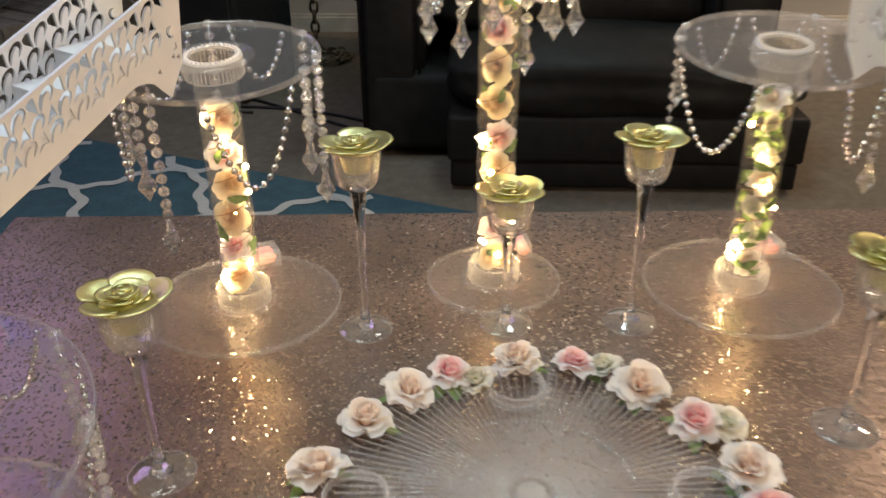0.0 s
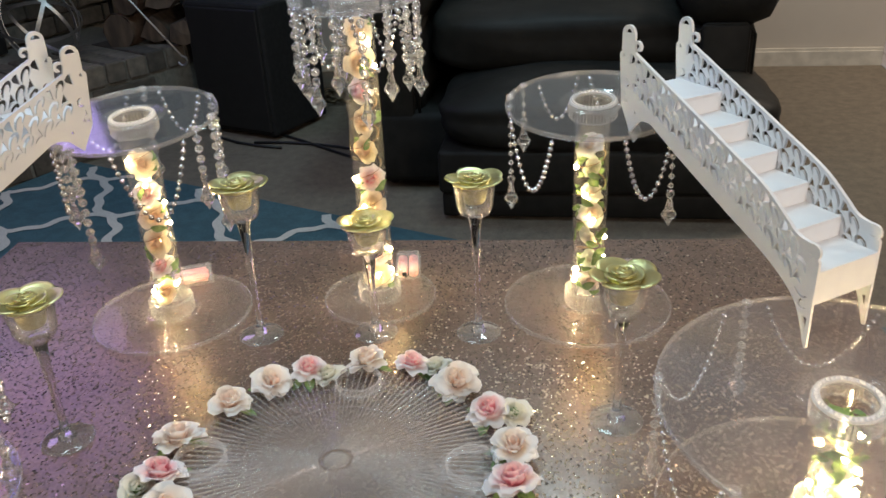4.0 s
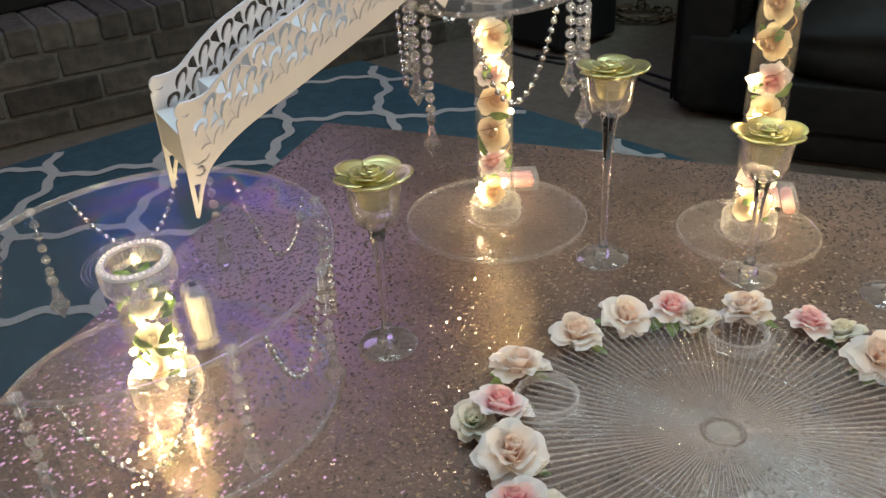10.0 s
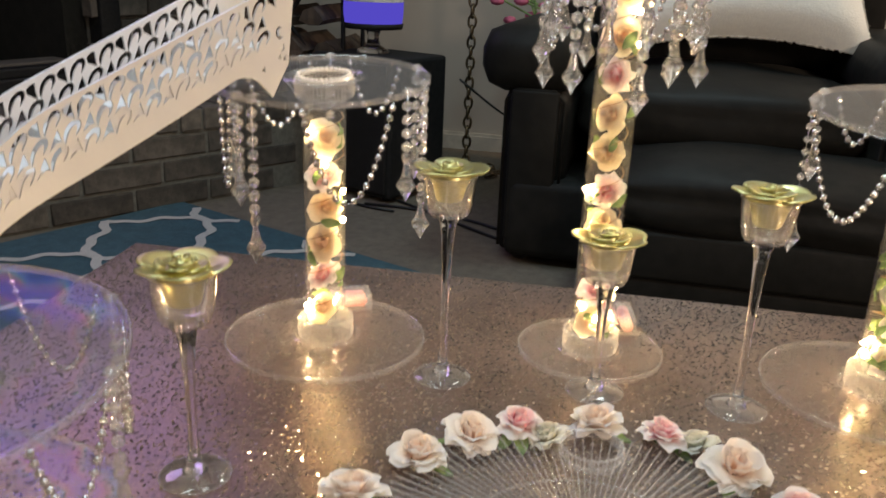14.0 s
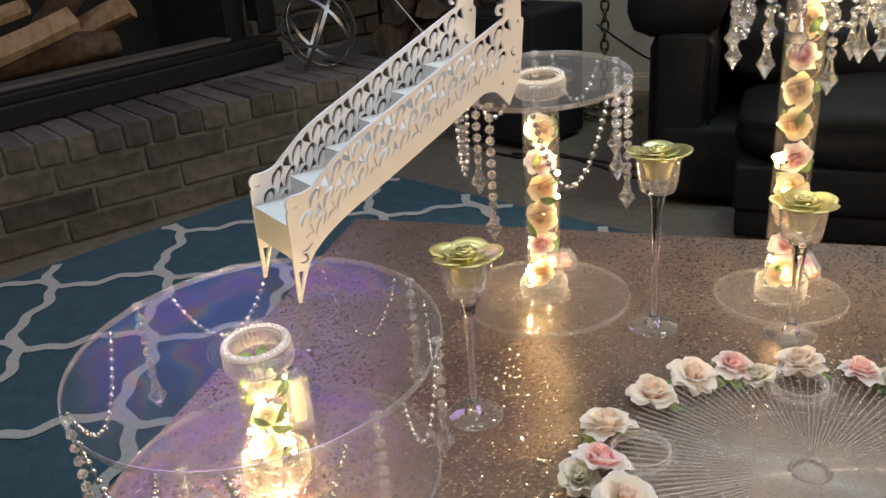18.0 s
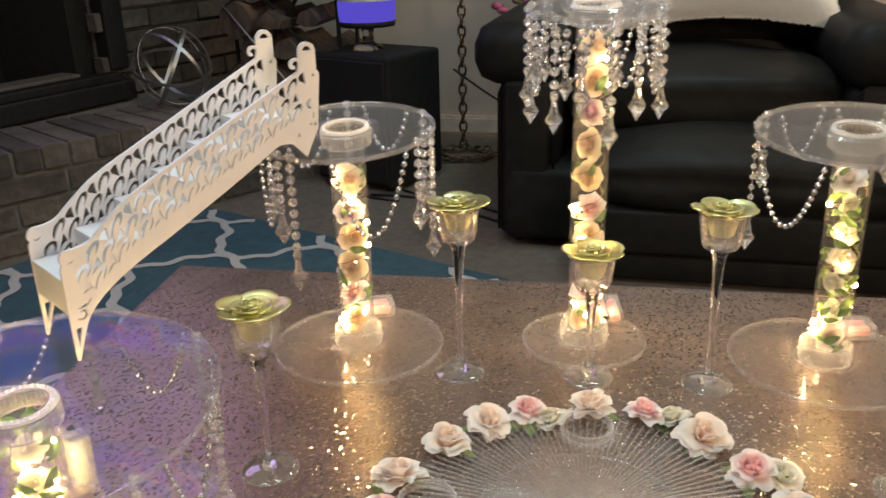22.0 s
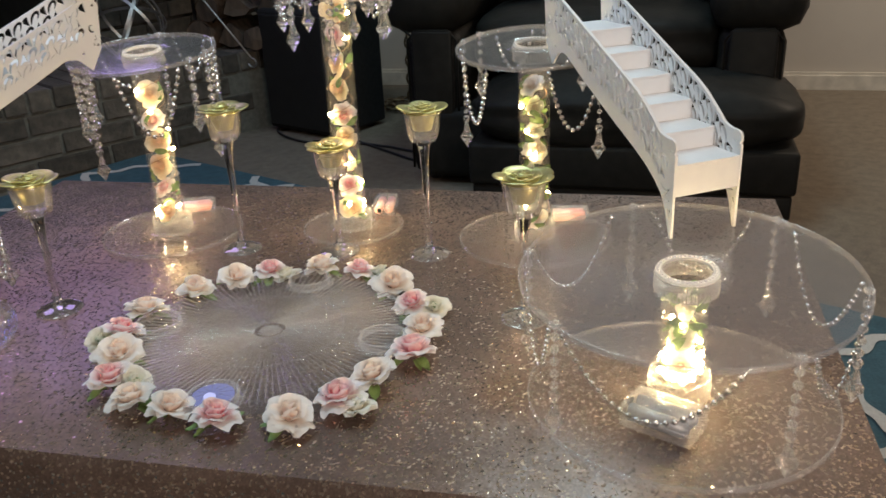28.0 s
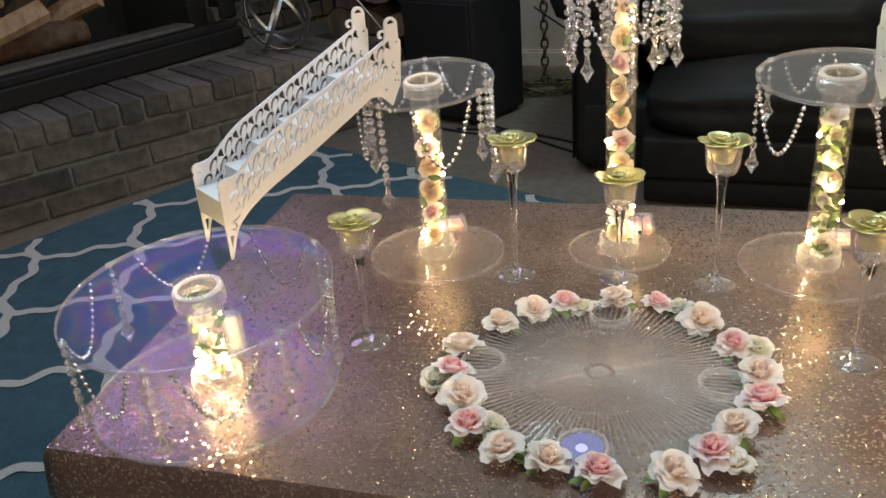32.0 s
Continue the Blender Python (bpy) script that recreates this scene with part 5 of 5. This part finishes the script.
lm = SM @ pose(0.155, 0.14, 0.4705) @ Matrix.Scale(1.3, 4)
lamp = thing("accent_lamp", lm, "glass accent lamp with a glowing blue band, on the loudspeaker", "lamp")
part("stand", Mesh().lathe([(0.0001, 0), (0.045, 0), (0.04, 0.008), (0.018, 0.02), (0.014, 0.04), (0.02, 0.06), (0.0001, 0.06)], 24), GLASS, lamp, shadow=False)
part("bowl_ring", Mesh().lathe([(0.03, 0.058), (0.075, 0.062), (0.078, 0.075), (0.03, 0.075)], 32), BLACK_METAL, lamp)
part("glowing_band", Mesh().lathe([(0.0001, 0.076), (0.074, 0.076), (0.077, 0.10), (0.077, 0.128), (0.0001, 0.128)], 32), LAMP_GLASS, lamp, "glowing blue glass band")
part("dome", Mesh().lathe([(0.0765, 0.129), (0.076, 0.155), (0.072, 0.19), (0.055, 0.215), (0.0001, 0.225)], 32), LAMP_FROST, lamp, "frosted glass dome")

# chain with its coil on the carpet, cables
chain = thing("chain", pose(-0.54, 3.2, FZ), "heavy aged brass chain hanging to a coil on the carpet", "chain")
link = Mesh().tube([(0.014 * math.cos(a), 0, 0.024 * math.sin(a)) for a in [2 * math.pi * k / 12 for k in range(12)]], 0.005, 6, True).data("link", CHAIN)
for k in range(44):
    part("link", link, None, chain, m=pose(0, 0, 0.05 + k * 0.037, 0, 0, 90 * (k % 2)))
for k in range(26):
    a = k * 0.5
    part("link", link, None, chain, m=pose(0.13 * math.cos(a) * (0.6 + k / 60), 0.11 * math.sin(a) * (0.6 + k / 60), 0.016 + 0.003 * (k % 3), 90 if k % 2 else 60, 0, math.degrees(a) + 90) @ pose(0, 0, 0, 0, 90, 0))
cab = Mesh().tube([(-0.75 + 0.5 * math.sin(k * 0.2) + 0.012 * k, 2.45 + 0.18 * math.cos(k * 0.31) + 0.01 * k, FZ + 0.006) for k in range(30)], 0.005, 6)
tagged(part("cable", cab, CABLE), "black cable lying in loops on the carpet", "cable")
cab = Mesh().tube([Vector((-0.52, 2.95, 0.0)).lerp(Vector((0.1, 3.3, -0.18)), k / 20) - Vector((0, 0, 0.12 * math.sin(math.pi * k / 20))) for k in range(21)], 0.004, 6)
tagged(part("cable", cab, CABLE), "black cable sagging from the loudspeaker to the wall", "cable")

# ---- fireplace things ----
FM = breast_m


def log(name, p, q, r, seed, split=False, wood=SAWN):
    """A log from p to q: bark round it and pale cut ends, some split to a wedge."""
    rr = random.Random(seed)
    p, q = Vector(p), Vector(q)
    t = (q - p).normalized()
    s = t.cross(Vector((0, 0, 1))).normalized()
    u = s.cross(t)
    if split:
        # a riven piece: two flat faces and a strip of bark
        shape = [(-0.95, -0.35), (-0.2, -0.62), (0.75, -0.55), (1.0, -0.1), (0.55, 0.42), (0.05, 0.80), (-0.55, 0.45)]
        shape = [(x + rr.uniform(-0.14, 0.14), z + rr.uniform(-0.14, 0.14)) for x, z in shape]
    else:
        shape = [(math.cos(2 * math.pi * k / 14) * (1 + rr.uniform(-0.09, 0.09)), math.sin(2 * math.pi * k / 14) * (1 + rr.uniform(-0.09, 0.09))) for k in range(14)]
    seg, me, n, vs = len(shape), Mesh(), 6, []
    bow = rr.uniform(-0.12, 0.12)
    for j in range(n):
        c = p.lerp(q, j / (n - 1)) + u * r * bow * math.sin(math.pi * j / (n - 1))
        for x, z in shape:
            f = 1 + rr.uniform(-0.06, 0.06)
            vs.append(tuple(c + (s * x + u * z) * r * f))
    fs = [(j * seg + k, j * seg + (k + 1) % seg, (j + 1) * seg + (k + 1) % seg, (j + 1) * seg + k) for j in range(n - 1) for k in range(seg)]
    root = thing(name, pose(0, 0, 0), "split firewood log with bark and a pale cut face", "log", "firewood logs")
    part("bark", me.add(vs, fs), wood if split else BARK, root, smooth=not split)
    for end, sign in ((p - t * 0.001, 1), (q + t * 0.001, -1)):
        e = Mesh()
        e.add([tuple(end + (s * x + u * z) * r * 0.97) for x, z in shape] + [tuple(end + t * rr.uniform(-0.006, 0.006))],
              [(k, (k + 1) % seg, seg) for k in range(seg)])
        part("cut_end", e, wood, root, "pale sawn end", smooth=False)
    return root


def fp(x, y, z):
    return FM @ Vector((x, y, z + HH))


# firebox behind the breast opening
firebox = structure("firebox", Mesh().box((0.25, 0.66, 0.62), (1.74, 0.04, 1.0), FM), SOOT, "sooty black firebox", "fireplace")
for name, c, size in (("side_lining", (-0.62, 0.36, 0.62), (0.04, 0.56, 1.0)), ("side_lining", (1.12, 0.36, 0.62), (0.04, 0.56, 1.0)), ("roof_lining", (0.25, 0.36, 1.10), (1.70, 0.56, 0.04)), ("fire_floor", (0.25, 0.36, HH - 0.008), (1.70, 0.56, 0.02))):
    part(name, Mesh().box(c, size, FM), SOOT, firebox, smooth=False)
frame_ = thing("fireplace_surround", FM, "black iron fireplace frame on the hearth", "fireplace frame")
part("sill", Mesh().rbox((0.29, -0.02, HH + 0.035), (1.70, 0.10, 0.07), 0.008), BLACK_METAL, frame_, smooth=False)
part("sill_lip", Mesh().rbox((0.27, -0.035, HH + 0.085), (1.64, 0.06, 0.03), 0.006), BLACK_METAL, frame_, smooth=False)
part("jamb", Mesh().rbox((1.135, 0.025, HH + 0.54), (0.085, 0.07, 0.88), 0.008), BLACK_METAL, frame_, smooth=False)
part("jamb", Mesh().rbox((-0.52, -0.03, HH + 0.5), (0.09, 0.08, 0.88), 0.008), BLACK_METAL, frame_, smooth=False)
part("lintel", Mesh().rbox((0.25, -0.03, HH + 0.98), (1.62, 0.08, 0.10), 0.008), BLACK_METAL, frame_, smooth=False)
part("ash_ledge", Mesh().rbox((0.25, 0.10, HH + 0.09), (1.5, 0.10, 0.02), 0.004), ASH_METAL, frame_, "dull metal ledge", smooth=False)
for k, (a, b, r, sp) in enumerate([((0.05, 0.12, 0.16), (0.42, 0.10, 0.25), 0.045, True), ((0.10, 0.20, 0.14), (0.62, 0.22, 0.14), 0.05, False), ((0.42, 0.3, 0.2), (0.5, 0.16, 0.36), 0.05, False),
                                   ((0.55, 0.28, 0.18), (0.68, 0.16, 0.25), 0.055, True), ((0.18, 0.32, 0.24), (0.34, 0.2, 0.30), 0.04, True), ((-0.3, 0.2, 0.14), (0.1, 0.3, 0.15), 0.05, False)]):
    log("log", fp(*a) - Vector((0, 0, 0.0)), fp(*b), r, 30 + k, sp)

# banded metal sphere on the hearth
SPH = Vector((-1.43, 2.60, -0.082 + 0.135))
ball = thing("band_sphere", Matrix.Translation(SPH), "open ball of crossing steel bands on the hearth", "ornament")
for k, (rx, rz) in enumerate([(90, 10), (70, 70), (115, 120), (60, 160), (20, 40)]):
    me = Mesh().lathe([(0.133, -0.006), (0.135, -0.006), (0.135, 0.006), (0.133, 0.006)], 48, pose(0, 0, 0, rx, 0, rz), closed=True)
    part("band", me, STEEL, ball, "thin steel band", smooth=False)

# firewood rack with logs and a poker
rack = thing("log_rack", pose(-1.12, 2.98, FZ), "black iron firewood rack beside the hearth", "log rack")
for sx in (-0.2, 0.2):
    for sy in (-0.1, 0.1):
        part("rod", Mesh().tube([(sx, sy, 0.01), (sx, sy, 0.85)], 0.008, 8), BLACK_METAL, rack)
    part("crossbar", Mesh().tube([(sx, -0.1, 0.30), (sx, 0.1, 0.30)], 0.008, 8), BLACK_METAL, rack)
for sy in (-0.1, 0.1):
    part("rail", Mesh().tube([(-0.2, sy, 0.29), (0.2, sy, 0.29)], 0.008, 8), BLACK_METAL, rack)
part("brace", Mesh().tube([(-0.2, -0.112, 0.30), (0.2, -0.112, 0.84)], 0.007, 8), BLACK_METAL, rack)
part("brace", Mesh().tube([(0.2, -0.125, 0.30), (-0.2, -0.125, 0.84)], 0.007, 8), BLACK_METAL, rack)
k = 0
rr = random.Random(5)
for row in range(5):
    for i in range(3):
        x = -1.12 - 0.13 + i * 0.13 + (0.03 if row % 2 else -0.02)
        z = FZ + 0.30 + 0.06 + row * 0.108
        log("log", (x, 2.80 + rr.uniform(-0.03, 0.03), z), (x + rr.uniform(-0.02, 0.02), 3.16, z), 0.058 + rr.uniform(-0.011, 0.009), 60 + k, k % 3 != 0, DIM_WOOD)
        k += 1
poker = thing("fire_poker", pose(0, 0, 0), "slim steel fire poker leaning against the log rack", "poker")
part("shaft", Mesh().tube([(-0.955, 2.62, -0.075), (-1.49, 2.86, 0.40)], 0.0035, 8), STEEL, poker)
part("hook", Mesh().tube([(-0.955 + 0.016 * math.sin(a), 2.62, -0.075 - 0.016 + 0.016 * math.cos(a)) for a in [k * 0.5 for k in range(10)]], 0.0035, 6), STEEL, poker)

# flowers beyond the lamp
vase = thing("flower_arrangement", pose(-0.22, 3.36, FZ), "dark planter with pink blossoms behind the armchair", "flowers")
part("planter", Mesh().lathe([(0.0001, 0), (0.10, 0), (0.13, 0.4), (0.12, 0.4), (0.0001, 0.38)], 24), BLACK_PLASTIC, vase)
fl = Mesh()
rr = random.Random(9)
for k in range(26):
    fl.sphere((rr.uniform(-0.25, 0.15), rr.uniform(-0.12, 0.12), rr.uniform(0.55, 0.74)), rr.uniform(0.015, 0.03), 7, 4, squash=0.6)
part("blossoms", fl, PINK_BLOOM, vase, "pink blossoms")
st = Mesh()
for k in range(16):
    st.tube([(0.02 * math.cos(k), 0.02 * math.sin(k), 0.37), (0.1 * math.cos(k * 1.7), 0.06 * math.sin(k * 1.7), 0.55), (rr.uniform(-0.25, 0.15), rr.uniform(-0.12, 0.12), 0.66)], 0.004, 5)
part("foliage", st, LEAF, vase, "green stems")

# ---- bricks of the hearth and of the breast ----


def brick_mesh(s, seed):
    r = random.Random(seed)
    me = Mesh().rbox((0, 0, 0), s, 0.005)
    me.v = [(x + r.uniform(-0.0012, 0.0012), y + r.uniform(-0.0012, 0.0012), z + r.uniform(-0.0012, 0.0012)) for x, y, z in me.v]
    return me.data("brick", BRICK, False)


HEAD = [brick_mesh((PITCH - 0.010, 0.36, COURSE - 0.008), s) for s in (1, 2, 3)]
STRETCH = [brick_mesh((0.245, 0.09, COURSE - 0.011), s) for s in (4, 5, 6)]
r = random.Random(3)
for k in range(-15, 19):
    part("brick", HEAD[k % 3], None, hearth, m=pose(k * PITCH + PITCH / 2, 0.175 + r.uniform(-0.002, 0.002), HH - COURSE / 2 + 0.002 + r.uniform(-0.001, 0.002), r.uniform(-0.6, 0.6), 0, r.uniform(-0.5, 0.5)))
for c in range(3):
    for k in range(-5, 6):
        x = k * 0.255 + (0.127 if c % 2 else 0.03) + 0.13
        if -1.2 < x - 0.12 and x + 0.12 < 1.5:
            part("brick", STRETCH[(k + c) % 3], None, hearth, m=pose(x, 0.043 + r.uniform(-0.002, 0.002), COURSE * (c + 0.5) + 0.001, 0, 0, r.uniform(-0.4, 0.4)))
breast = bpy.data.objects["chimney_breast"]
SB = [brick_mesh((0.245, 0.05, COURSE - 0.011), s) for s in (7, 8)]
for c in range(0, 18):
    for k in range(4):
        x = 1.19 + 0.125 + k * 0.255 - (0.125 if c % 2 else 0)
        part("brick", SB[(c + k) % 2], None, breast, m=breast_m @ pose(x, 0.03 + r.uniform(-0.003, 0.003), HH + COURSE * (c + 0.5), 0, 0, 0))

# ---- tiles of the hall floor ----
tile_bed = bpy.data.objects["floor_2"]
FULL = Mesh().rbox((0, 0, 0), (0.259, 0.894, 0.010), 0.001).data("tile", TILE, False)
SLIM = Mesh().rbox((0, 0, 0), (0.070, 0.894, 0.010), 0.001).data("tile", TILE, False)
for i in range(-1, 10):
    for j in range(8):
        y = -1.56 + 0.9 * j + (-0.30 if i % 2 else 0.15)
        if -1.56 <= y <= 4.76:
            if i < 0:
                part("tile", SLIM, None, tile_bed, m=pose(1.661, y, FZ - 0.0055))
            else:
                part("tile", FULL, None, tile_bed, m=pose(1.83 + 0.265 * i, y, FZ - 0.0055))
